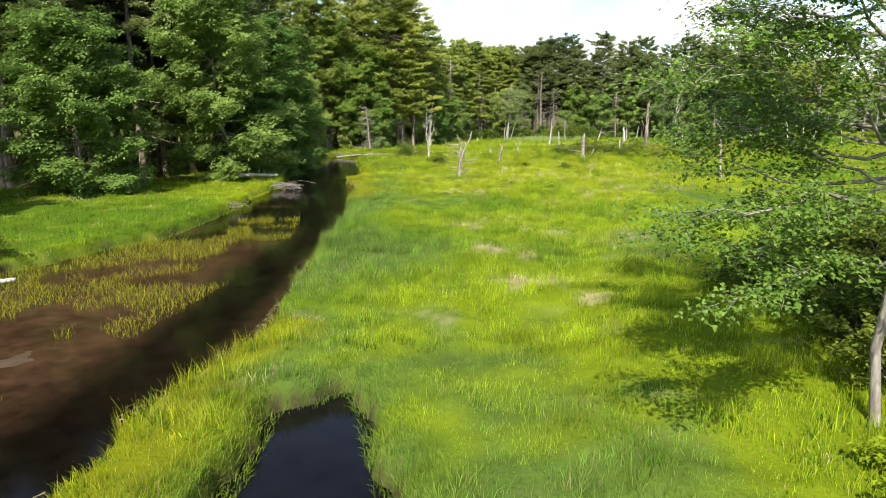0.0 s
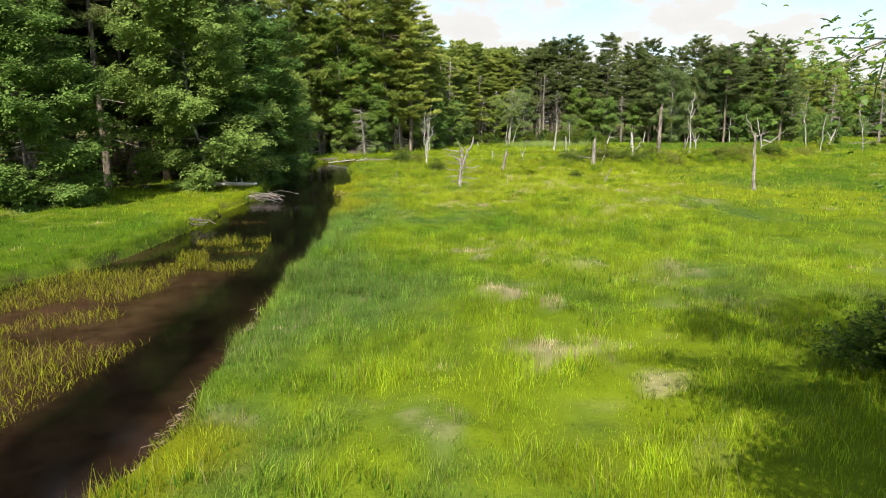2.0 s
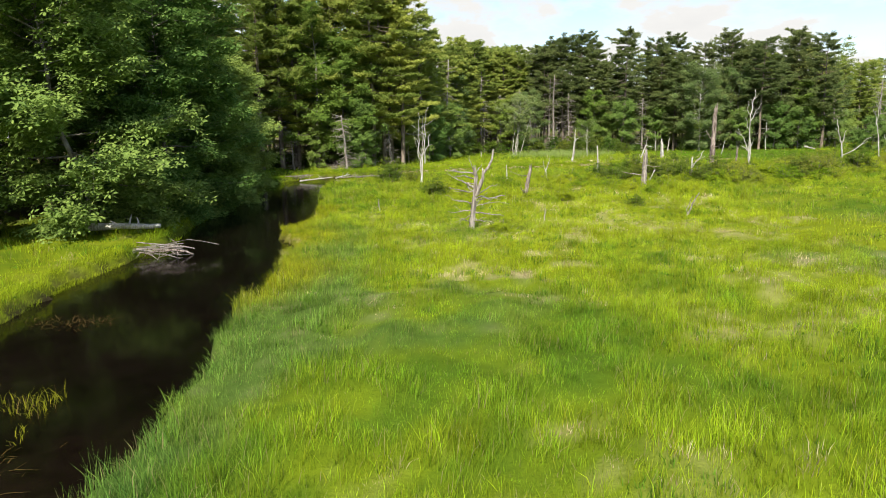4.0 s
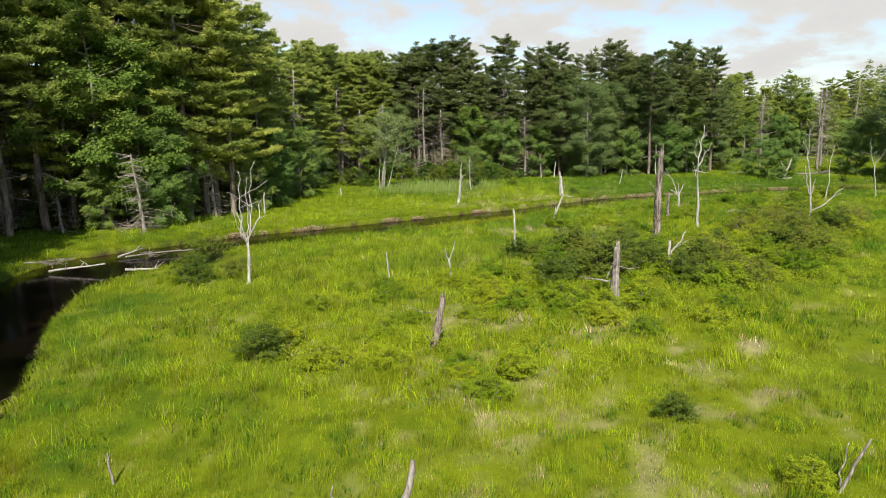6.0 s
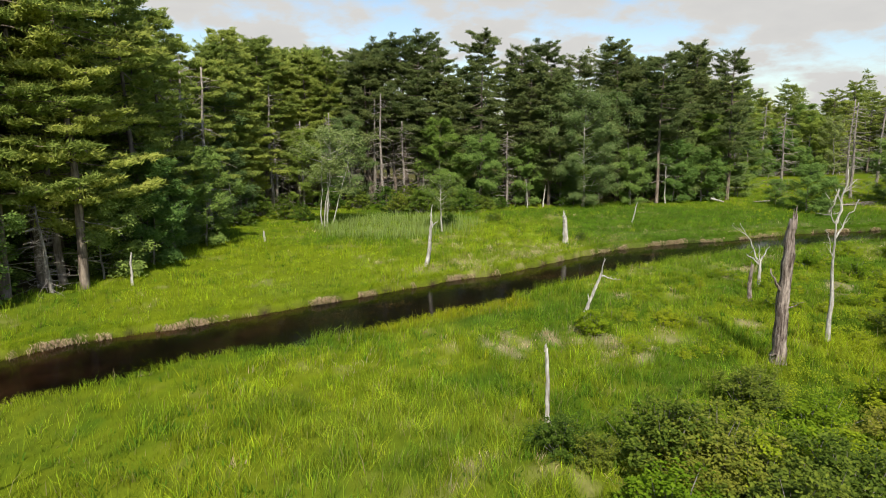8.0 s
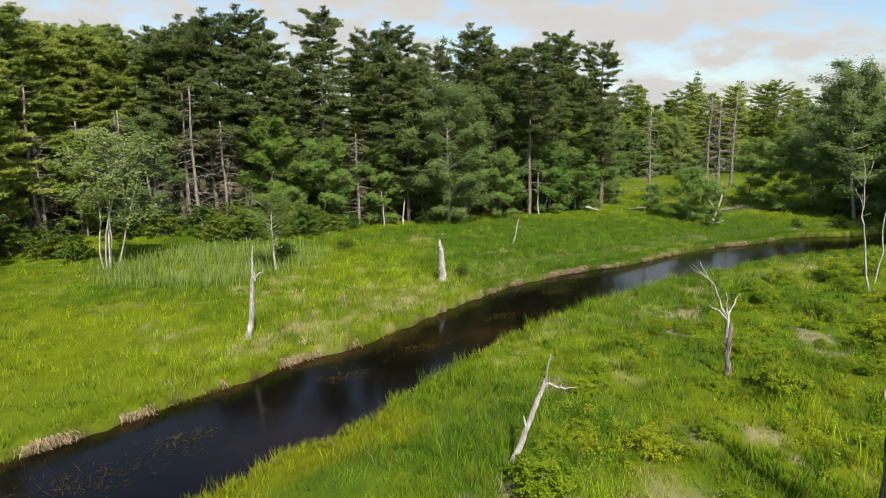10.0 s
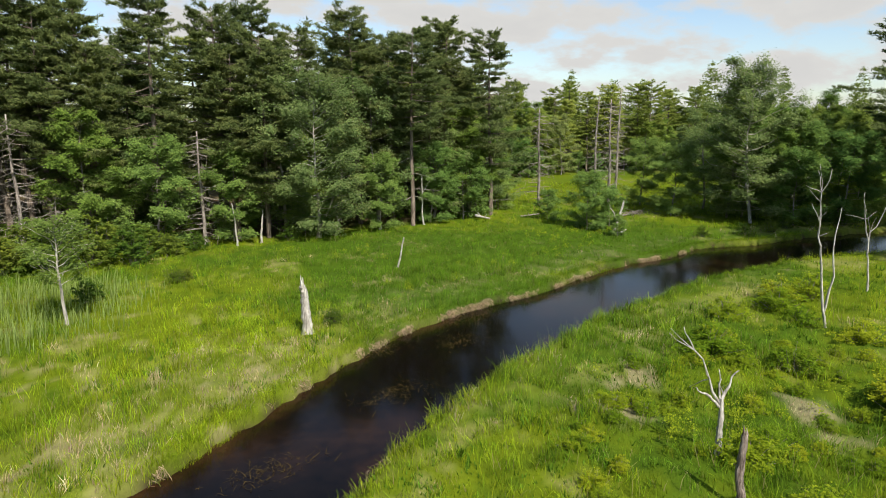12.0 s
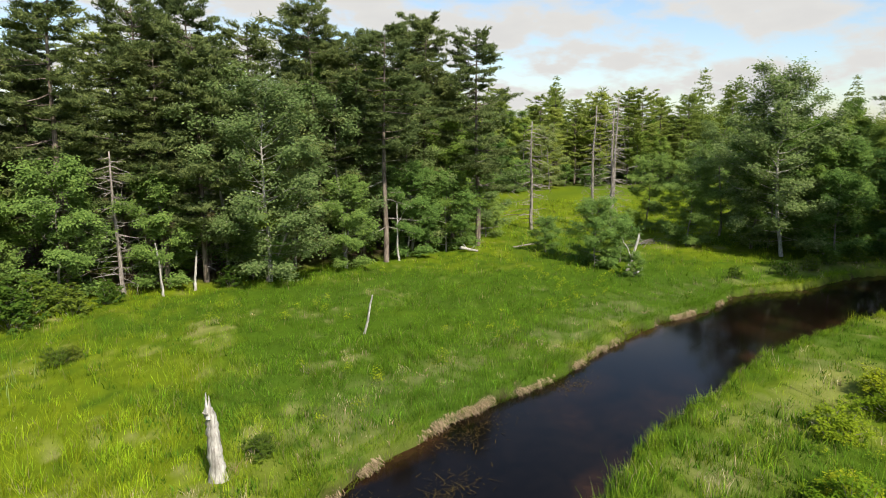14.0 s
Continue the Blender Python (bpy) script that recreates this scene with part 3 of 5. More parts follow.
def cattails():
    rng = np.random.default_rng(17)
    geo = Geo()
    p = in_box(rng, 6800, [(9, 118), (11, 106.8), (16.4, 103.4), (22, 103.6), (27, 113), (24, 119), (14, 120)])
    p = p[rng.uniform(0, 1, len(p)) < (1.9 * field(p, 3, 5) - 0.25) * step(np.hypot((p[:, 0] - 18) / 8.5, (p[:, 1] - 112) / 8), 1.05, 0.6)]
    n = len(p)
    col = np.array((0.32, 0.42, 0.12)) * rng.uniform(0.7, 1.25, (n, 1))
    blades(geo, rng, np.c_[p, height(p)], rng.uniform(0.5, 1.15, n), rng.uniform(0.02, 0.04, n), np.full(n, 0.12), col, 0.14)
    return tagged(new("cattails", geo.mesh("cattails", M_GRASS)), "stand of tall grey-green cattail reeds in the marsh", "reeds", kind="stuff")


cattails()


def water_plants():
    rng = np.random.default_rng(19)
    geo = Geo()
    p = in_box(rng, 44000, [(-15, -4), (-13.3, 18), (-10.9, 24), (-9.6, 28), (-6.8, 30), (-5.9, 24), (-5.9, 18), (-6.6, 12), (-8, 6), (-9, -4)])
    p = p[(field(p, 1.4, 7) * 0.6 + field(p, 5, 8) * 0.4 > 0.52) & (outside(p, CREEK) < -0.1)]
    n = len(p)
    col = np.where(rng.uniform(0, 1, (n, 1)) < 0.78, np.array((0.34, 0.36, 0.025)), np.array((0.25, 0.19, 0.06))) * rng.uniform(0.7, 1.2, (n, 1))
    tall = rng.uniform(0.06, 0.36, n) * (0.4 + field(p, 1.5, 9))
    blades(geo, rng, np.c_[p, np.full(n, WATER_Z - 0.03)], tall, rng.uniform(0.007, 0.015, n), np.full(n, 0.0), col, 0.45)
    # weed lying on the water further on
    for x, y, r in ((9, 86.2, 1.6), (12, 87.4, 1.0), (27.6, 92.8, 1.2), (33, 95.5, 1.0), (36, 97.6, 1.3), (22, 91, 1.0), (5.5, 87.8, 1.5), (30, 96.7, 0.8), (-9, 33, 0.8), (-7, 26, 0.9), (42, 97.6, 0.8), (18, 89.6, 0.8)):
        m = int(240 * r)
        q = np.c_[rng.normal(x, r * 0.7, m), rng.normal(y, r * 0.35, m)]
        col = np.array((0.12, 0.085, 0.025)) * rng.uniform(0.5, 1.4, (m, 1))
        blades(geo, rng, np.c_[q, np.full(m, WATER_Z - 0.01)], rng.uniform(0.02, 0.09, m), rng.uniform(0.01, 0.025, m), np.full(m, 1.5), col, 3.0)
    return tagged(new("water_plants", geo.mesh("water_plants", M_GRASS)), "yellow-green rushes and weed standing in shallow brown water", "water plants", kind="stuff")


water_plants()


def bank_thatch():
    """Dead grass that hangs over the cut banks towards the water."""
    rng = np.random.default_rng(23)
    geo = Geo()
    for line, per in ((BANK_FAR[19:36], 300), (BANK_NEAR[6:41], 40)):
        for a, b in zip(line[:-1], line[1:]):
            a, b = np.array(a, float), np.array(b, float)
            span = np.linalg.norm(b - a)
            m = int(per * span)
            nrm = np.array([-(b - a)[1], (b - a)[0]]) / span
            p = a + (b - a) * rng.uniform(0, 1, m)[:, None] + nrm * rng.uniform(-0.3, -0.08, m)[:, None]
            p = p[rng.uniform(0, 1, m) < 4.5 * field(p, 1.1, 13) - 2.3]
            m = len(p)
            if not m:
                continue
            col = np.where(rng.uniform(0, 1, (m, 1)) < 0.85, np.array((0.6, 0.45, 0.29)), np.array((0.2, 0.23, 0.05))) * rng.uniform(0.5, 1.1, (m, 1))
            root = np.c_[p, WATER_Z + rng.uniform(0.04, 0.4, m) * (0.4 + 0.9 * field(p, 0.7, 18))]
            out = np.c_[-nrm * rng.uniform(0.0, 0.1, m)[:, None], rng.uniform(-0.26, -0.1, m)] + np.c_[rng.normal(0, 0.1, (m, 2)), np.zeros(m)]
            tip = root + out
            tip[:, 2] = np.maximum(tip[:, 2], WATER_Z - 0.02)
            mid = (root + tip) / 2 + np.c_[-nrm * 0.06 * np.ones((m, 1)), rng.uniform(0.0, 0.05, m)]
            w = np.c_[(b - a)[None] / span * rng.uniform(0.006, 0.015, m)[:, None], np.zeros(m)]
            v = np.stack([root - w, root + w, mid + w, mid - w, tip], 1)
            f = np.array([[0, 1, 2], [0, 2, 3], [3, 2, 4]])[None] + (np.arange(m) * 5)[:, None, None]
            geo.add(v, f, np.repeat(col, 5, 0))
    return tagged(new("bank_thatch", geo.mesh("bank_thatch", M_GRASS)), "pale dead thatch fringing the cut creek banks", "dry grass", kind="stuff")


bank_thatch()


def bank_sedge():
    """Green sedge that leans out over the water along both banks."""
    rng = np.random.default_rng(24)
    geo = Geo()
    for line, per in ((BANK_FAR[3:38], 300), (BANK_NEAR[3:41], 190), ([tuple(q) for q in POOL[[0, 1, 2, 3, 4, 5, 6, 7, 8, 9, 10, 0]]], 620)):
        for a, b in zip(line[:-1], line[1:]):
            a, b = np.array(a, float), np.array(b, float)
            span = np.linalg.norm(b - a)
            m = int(per * span)
            nrm = np.array([-(b - a)[1], (b - a)[0]]) / span
            p = a + (b - a) * rng.uniform(0, 1, m)[:, None] + nrm * rng.uniform(-0.3, 0.6, m)[:, None]
            gap = field(p, 1.4, 14)
            p = p[(np.minimum(outside(p, CREEK), outside(p, POOL)) > -0.4) & (rng.uniform(0, 1, m) < 2.4 * gap - 0.2)]
            m = len(p)
            if not m:
                continue
            col, _ = tint_of(p)
            col = col * rng.uniform(0.7, 1.3, (m, 1))
            root = np.c_[p, np.maximum(height(p), WATER_Z) - 0.02]
            small = 0.42 if a[1] < 14 else 0.5 if a[1] < 56 else 0.65
            tall = rng.uniform(0.22, 0.48, m) * small
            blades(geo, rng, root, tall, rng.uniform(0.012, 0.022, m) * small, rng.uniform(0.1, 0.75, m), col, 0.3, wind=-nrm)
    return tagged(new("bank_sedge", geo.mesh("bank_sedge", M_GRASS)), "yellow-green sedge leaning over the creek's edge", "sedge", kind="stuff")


bank_sedge()

# ---- trees ----


def pine_tree(seed, tall=18.0, bare=0.3, reach=3.4, material=None, tufts=13, size=0.5, sparse=1.0, rays=8):
    """A white pine: straight trunk, whorls of level limbs with flat sprays, dead limbs below."""
    rng = np.random.default_rng(seed)
    tree = new("pine_tree")
    trunk, dead, crown = Geo(), Geo(), Geo()
    top = np.array([rng.normal(0, 0.25), rng.normal(0, 0.25), tall])
    line = bend(rng, (0, 0, -0.2), top, 9, 0.012)
    rad = 0.012 * tall * np.linspace(1.1, 0.12, 9)
    tube(trunk, line, rad, 7)
    z = tall * bare * 0.35
    heavy, twist_ = rng.uniform(0, 6.28), rng.uniform(-0.25, 0.25)
    while z < tall * 0.985:
        s = z / tall
        p0 = np.array([np.interp(z, line[:, 2], line[:, k]) for k in range(3)])
        live = s > bare
        if live:
            u = (s - bare) / (1 - bare)
            span = reach * (0.55 + 0.45 * min(1, u / 0.3)) * (1 - u) ** 0.48 * rng.uniform(0.6, 1.25) + 0.45
        else:
            span = reach * rng.uniform(0.3, 0.75)
        for k in range(rng.integers(4, 7) if live else rng.integers(1, 4)):
            if live and rng.uniform() > 0.9 * sparse:
                continue
            a = rng.uniform(0, 2 * np.pi)
            ln = span * rng.uniform(0.4, 1.2) * (1 + 0.3 * math.cos(a - heavy - twist_ * z))
            rise = rng.uniform(-0.2, 0.3) + (0.5 * max(0, s - 0.75) / 0.25 if live else -0.15)
            d = np.array([math.cos(a), math.sin(a), rise])
            p1 = p0 + d * ln
            br = bend(rng, p0, p1, 5, 0.05, 0.06 if live else 0.0)
            tube(trunk if live else dead, br, np.linspace(0.02 + 0.008 * ln, 0.006, 5), 3, False)
            if not live:
                for _ in range(rng.integers(1, 4)):
                    q = br[rng.integers(2, 5)]
                    tube(dead, [q, q + np.array([math.cos(a + rng.normal(0, 0.8)), math.sin(a + rng.normal(0, 0.8)), rng.normal(-0.1, 0.25)]) * ln * 0.3], [0.009, 0.004], 3, False)
                continue
            perp = np.array([-d[1], d[0], 0])
            subs = int((3.5 + tufts * 0.5 * ln / reach) * rng.uniform(0.85, 1.15)) + 1
            t = rng.uniform(0.2, 1.0, subs) ** 0.75
            t[0] = 1.0
            q = np.stack([np.interp(t, np.linspace(0, 1, 5), br[:, k]) for k in range(3)], 1)
            side = np.where(np.arange(subs) % 2, -1, 1) * rng.uniform(0.45, 1.1, subs) * (t < 1)
            way = unit(d * [1, 1, 0.3] + perp * side[:, None] + np.c_[np.zeros((subs, 2)), rng.uniform(0.0, 0.3, subs)])
            far = 0.25 + ln * 0.34 * (1.3 - t)
            # each side twig is a flat plume of tufts
            per = 5
            u5 = (np.arange(per) + rng.uniform(0, 1, (subs, per))) / per
            c = (q[:, None] + way[:, None] * (far[:, None] * u5)[..., None]).reshape(-1, 3) + rng.normal(0, 1, (subs * per, 3)) * [0.12, 0.12, 0.05]
            needles(crown, rng, c, unit(np.repeat(way, per, 0) + [0, 0, 0.22]), size, rays=rays)
        z += tall * rng.uniform(0.018, 0.046) * (1.0 if s < 0.8 else 0.7) if live else tall * rng.uniform(0.03, 0.06)
    part("trunk", trunk, M_BARK, tree, smooth=True)
    part("crown", crown, material or M_PINE, tree)
    if dead.n:
        tagged(part("dead_branchwork", dead, M_TWIG, tree, "bare grey dead lower limbs"), kind="stuff")
    return tree


def broadleaf_tree(seed, tall=10.0, reach=4.0, bare=0.18, limbs=26, twigs=6, per=26, leaf=0.24, material=None, bark=None, shape="diamond",
                   name="broadleaf_tree", lean=(0, 0), stems=1, spread_=0.55, droop=0.0, up=0.28, extra=(), girth=1.0):
    """A broad-leaved tree: leaning trunk, rising limbs, twigs, and leaves in level sprays."""
    rng = np.random.default_rng(seed)
    tree = new(name)
    trunk, crown = Geo(), Geo()
    for st in range(stems):
        foot = np.array([0, 0, -0.15]) + (np.array([rng.normal(0, 0.25), rng.normal(0, 0.25), 0]) if stems > 1 else 0)
        sway = np.array([lean[0], lean[1], 0]) + (np.array([rng.normal(0, 0.16), rng.normal(0, 0.16), 0]) * tall if stems > 1 else 0)
        top = foot + np.array([rng.normal(0, 0.03) * tall, rng.normal(0, 0.03) * tall, tall * 0.93]) + sway
        line = bend(rng, foot, top, 9, 0.03)
        tube(trunk, line, 0.0105 * girth * tall / stems ** 0.35 * np.linspace(1.15, 0.12, 9), 7)
        for k in range(limbs // stems):
            s = bare + (1 - bare) * (k + rng.uniform(0, 0.9)) / (limbs // stems)
            p0 = np.array([np.interp(s, np.linspace(0, 1, 9), line[:, q]) for q in range(3)])
            u = (s - bare) / (1 - bare)
            ln = reach * (0.5 + 1.6 * u * (1 - u) + 0.18 * (1 - u)) * rng.uniform(0.7, 1.12)
            a = k * 2.4 + rng.normal(0, 0.35)
            rise = 0.12 + 0.75 * u + rng.normal(0, 0.12) - droop * (1 - u)
            d = unit(np.array([math.cos(a), math.sin(a), rise]))
            p1 = p0 + d * ln
            br = bend(rng, p0, p1, 6, 0.06, 0.05)
            tube(trunk, br, np.linspace(0.012 + 0.008 * ln, 0.005, 6), 4, False)
            for w in range(twigs):
                q = br[rng.integers(2, 6)] if w else br[-1]
                e = unit(d * [1, 1, 0.5] + rng.normal(0, 0.7, 3) * [1, 1, 0.45] - np.array([0, 0, droop * 0.4]))
                r = ln * rng.uniform(0.14, 0.34)
                q1 = q + e * r
                tube(trunk, [q, (q + q1) / 2 + rng.normal(0, 0.04, 3) * r, q1], [0.01, 0.006, 0.003], 3, False)
                c = q + (q1 - q) * rng.uniform(0.2, 1.15, (per, 1)) + rng.normal(0, 1, (per, 3)) * [0.52, 0.52, 0.32] * spread_
                flakes(crown, rng, c, leaf, up, 1.0, shape, out=unit(c - (p0 + [0, 0, -1])) * 0.3)
    for s, end in extra:
        # long limbs of their own, with side twigs all along
        p0 = np.array([np.interp(s, np.linspace(0, 1, 9), line[:, q]) for q in range(3)])
        end = np.array(end, float)
        br = bend(rng, p0, end, 9, 0.085, -0.06)
        ln = np.linalg.norm(end - p0)
        tube(trunk, br, np.linspace(0.026, 0.005, 9), 5, False)
        for w in range(twigs * 2):
            q = br[rng.integers(3, 9)]
            q1 = q + unit(unit(end - p0) * [0.7, 0.7, 0.2] + rng.normal(0, 0.6, 3) * [1, 1, 0.4]) * ln * rng.uniform(0.12, 0.28)
            tube(trunk, [q, (q + q1) / 2 + rng.normal(0, 0.02, 3), q1], [0.009, 0.006, 0.003], 3, False)
            c = q + (q1 - q) * rng.uniform(0.2, 1.15, (per, 1)) + rng.normal(0, 1, (per, 3)) * [0.5, 0.5, 0.25] * spread_ * 0.6
            flakes(crown, rng, c, leaf, up, 1.0, shape)
    part("trunk", trunk, bark or M_BARK_MAPLE, tree, smooth=True)
    part("crown", crown, material or M_DECID, tree)
    return tree


def dead_tree(seed, foot, top, thick, limbs=(), wood=None, label="", twist=0.03, name="dead_tree", snapped=True):
    """A dead trunk from foot to top with its own limbs: each limb is (start along the trunk, end point, thickness[, twigs])."""
    rng = np.random.default_rng(seed)
    tree = new(name)
    foot, top = np.array(foot, float), np.array(top, float)
    tree.location = Vector(foot)
    rel = top - foot
    g = Geo()
    line = bend(rng, (0, 0, -0.25), rel, 9, twist)
    rad = thick * np.array([1.45, 1.12, 1.0, 0.95, 0.9, 0.85, 0.8, 0.74, 0.55 if snapped else 0.3])
    if not snapped:
        rad = thick * np.linspace(1.2, 0.25, 9)
    more = np.linspace(0, 8, 22)
    fine = np.stack([np.interp(more, np.arange(9), line[:, q]) for q in range(3)], 1) + rng.normal(0, thick * 0.06, (22, 3))
    tube(g, fine, np.interp(more, np.arange(9), rad) * rng.uniform(0.92, 1.08, 22), 11, True, (rng, 0.11))
    if snapped and thick > 0.06:
        for _ in range(5):
            a = rng.uniform(0, 6.28)
            q = line[-1] + np.array([math.cos(a), math.sin(a), 0]) * thick * 0.45
            tube(g, [q - [0, 0, thick * 1.6], q, q + [rng.normal(0, 0.02), rng.normal(0, 0.02), thick * rng.uniform(0.8, 2.4)]], [thick * 0.3, thick * 0.24, 0.005], 4)
    part("trunk", g, wood or M_DEADWOOD, tree, smooth=True)
    for limb in limbs:
        s, end, r = limb[:3]
        p0 = np.array([np.interp(s, np.linspace(0, 1, 9), line[:, k]) for k in range(3)])
        end = np.array(end, float) - foot
        g = Geo()
        br = bend(rng, p0, end, 9, 0.09)
        tube(g, br, np.linspace(r, r * 0.3, 9) * rng.uniform(0.85, 1.15, 9), 6)
        ln = np.linalg.norm(end - p0)
        bough = part("limb", g, wood or M_DEADWOOD, tree, smooth=True)
        for _ in range(limb[3] if len(limb) > 3 else 0):
            q = br[rng.integers(2, 6)]
            e = q + unit(unit(end - p0) + rng.normal(0, 0.6, 3)) * ln * rng.uniform(0.18, 0.4)
            g = Geo()
            tube(g, bend(rng, q, e, 4, 0.06), np.linspace(r * 0.45, r * 0.15, 4), 4)
            part("twig", g, wood or M_DEADWOOD, bough, smooth=True)
    return tagged(tree, label or "bleached bare dead trunk standing in the marsh grass", "dead tree", "dead trees of the marsh")


def shrub(seed, tall=0.8, reach=0.75, stems=16, per=26, leaf=0.11, material=None, name="shrub"):
    """A low, twiggy shrub: many stems from the root, leaves in upright sprays."""
    rng = np.random.default_rng(seed)
    bush = new(name)
    wood, crown = Geo(), Geo()
    for k in range(stems):
        a = k * 2.4 + rng.normal(0, 0.5)
        s = math.sqrt((k + 0.5) / stems)
        p1 = np.array([math.cos(a) * reach * s * rng.uniform(0.6, 1.25), math.sin(a) * reach * s * rng.uniform(0.6, 1.25), tall * (1.05 - 0.6 * s * s) * rng.uniform(0.6, 1.2)])
        br = bend(rng, (p1[0] * 0.15, p1[1] * 0.15, -0.1), p1, 4, 0.07)
        tube(wood, br, [0.018, 0.013, 0.009, 0.004], 3, False)
        # leaves crowd in tufts at the ends of the stem and of its side twigs
        for j in range(4):
            q = br[0] + (p1 - br[0]) * rng.uniform(0.45, 0.95) + rng.normal(0, 1, 3) * [1, 1, 0.5] * reach * 0.2 if j else p1
            m = per // 4
            c = q + rng.normal(0, 1, (m, 3)) * [1, 1, 0.6] * rng.uniform(0.05, 0.11) * (0.4 + 0.6 * reach)
            flakes(crown, rng, c, leaf, 0.35, 1.1, "diamond", out=unit(p1) * 0.4)
    part("branchwork", wood, M_TWIG, bush)
    part("crown", crown, material or M_SHRUB, bush)
    return bush


def put(src, x, y, turn=0.0, scale=1.0, label="", category="", group="", sink=0.05, lean=(0, 0)):
    """A copy of a plant on the ground at x, y."""
    z = float(height(np.array([[x, y]]))[0]) - sink
    turn = turn % 120 - 60                         # crowns keep their sunny side to the south
    ob = copy_thing(src, pose(x, y, z, lean[0], lean[1], turn) @ Matrix.Scale(scale, 4))
    return tagged(ob, label, category, group)


def forget(src):
    for o in (*src.children_recursive, src):
        bpy.data.objects.remove(o)

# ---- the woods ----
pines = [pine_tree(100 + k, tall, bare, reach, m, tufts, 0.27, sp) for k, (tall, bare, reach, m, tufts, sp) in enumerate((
    (18, 0.22, 3.7, M_PINE, 17, 1.0), (16, 0.2, 3.5, M_PINE_SHADED, 17, 1.0), (19, 0.34, 4.0, M_PINE_SHADED, 17, 0.95), (14.5, 0.14, 3.4, M_PINE, 17, 1.0), (17, 0.45, 3.7, M_PINE_SHADED, 17, 0.9), (18, 0.25, 4.1, M_PINE_SHADED, 17, 1.0), (18.5, 0.4, 3.8, M_PINE, 17, 0.9)))]
leafy = [broadleaf_tree(200 + k, tall, reach, bare, 24, 6, per, leaf, m, b, "diamond" if m is M_GREYLEAF else "spray") for k, (tall, reach, bare, per, leaf, m, b) in enumerate((
    (11, 3.0, 0.14, 24, 0.37, M_DECID, None), (8, 2.5, 0.08, 22, 0.34, M_MAPLE, None), (13, 3.4, 0.16, 26, 0.38, M_DECID, None), (12, 3.1, 0.12, 110, 0.165, M_GREYLEAF, None), (6, 2.1, 0.08, 20, 0.3, M_MAPLE, None)))]
aspens = [broadleaf_tree(260 + k, 13.0, 3.9, 0.1, 60, 8, 90, 0.17, M_GREYLEAF, M_WHITEWOOD, "diamond") for k in range(2)]
maples = [broadleaf_tree(300 + k, tall, reach, 0.03, 56, 14, 24, 0.36, M_MAPLE, None, "spray", "maple_tree", lean, 1, 0.62, 0.32) for k, (tall, reach, lean) in enumerate(((10.4, 3.6, (0.3, -0.4)), (12.2, 4.1, (2.0, -0.8)), (11.5, 4.0, (1.6, 0.3))))]


def dead_pine(seed, tall, thick, name="dead_pine"):
    """A dead conifer of the wood's edge with its brittle whorls of limbs left."""
    rng = np.random.default_rng(seed)
    tree = new(name)
    g, tw = Geo(), Geo()
    line = bend(rng, (0, 0, -0.2), (rng.normal(0, 0.2), rng.normal(0, 0.2), tall), 9, 0.02)
    tube(g, line, thick * np.linspace(1.2, 0.35, 9), 7)
    z = tall * 0.08
    while z < tall * 0.97:
        p0 = np.array([np.interp(z, line[:, 2], line[:, k]) for k in range(3)])
        for _ in range(rng.integers(2, 5)):
            a, ln = rng.uniform(0, 6.28), rng.uniform(0.6, 2.2) * (1.2 - 0.6 * z / tall)
            br = bend(rng, p0, p0 + np.array([math.cos(a), math.sin(a), rng.normal(-0.12, 0.2)]) * ln, 4, 0.08)
            tube(tw, br, [0.032, 0.024, 0.017, 0.008], 3, False)
            for _ in range(2):
                q = br[rng.integers(1, 4)]
                tube(tw, [q, q + rng.normal(0, 0.22, 3) * ln], [0.018, 0.008], 3, False)
        z += tall * rng.uniform(0.025, 0.05)
    part("trunk", g, M_DEADWOOD, tree, smooth=True)
    tagged(part("limbwork", tw, M_DEADWOOD, tree, "brittle grey bare limbs"), kind="stuff")
    return tree


dead_pines = [dead_pine(400 + k, t, r) for k, (t, r) in enumerate(((6.2, 0.14), (9.0, 0.13), (12.5, 0.16)))]
alders = [shrub(500 + k, 2.2, 1.5, 24, 120, 0.18, M_ALDER, "alder_shrub") for k in range(2)]

PINE_L = ("tall white pine with straight trunk and level green sprays", "pine tree", "pines of the wood")
DECID_L = ("leafy broad-leaved tree with a full green crown", "tree", "broad-leaved trees of the wood")
MAPLE_L = ("full bright green maple leaning over the creek bank", "maple tree", "maples on the creek bank")
DEADP_L = ("dead grey conifer with brittle bare limbs at the wood's edge", "dead tree", "dead conifers of the wood")
ALDER_L = ("dense dark green alder thicket before the wood", "shrub", "alder shrubs")

# maples on the bank
for k, x, y, turn, sc in ((0, -20.6, 36.6, 0, 0.95), (1, -15.2, 46, 0, 1.0), (2, -14.2, 51.2, 0, 0.95), (0, -13.6, 54.3, 20, 0.8), (1, -15.2, 57.5, 8, 0.85), (0, -13.8, 60.6, 40, 0.8), (2, -16.6, 63.5, -15, 0.8)):
    put(maples[k], x, y, turn, sc, *MAPLE_L)
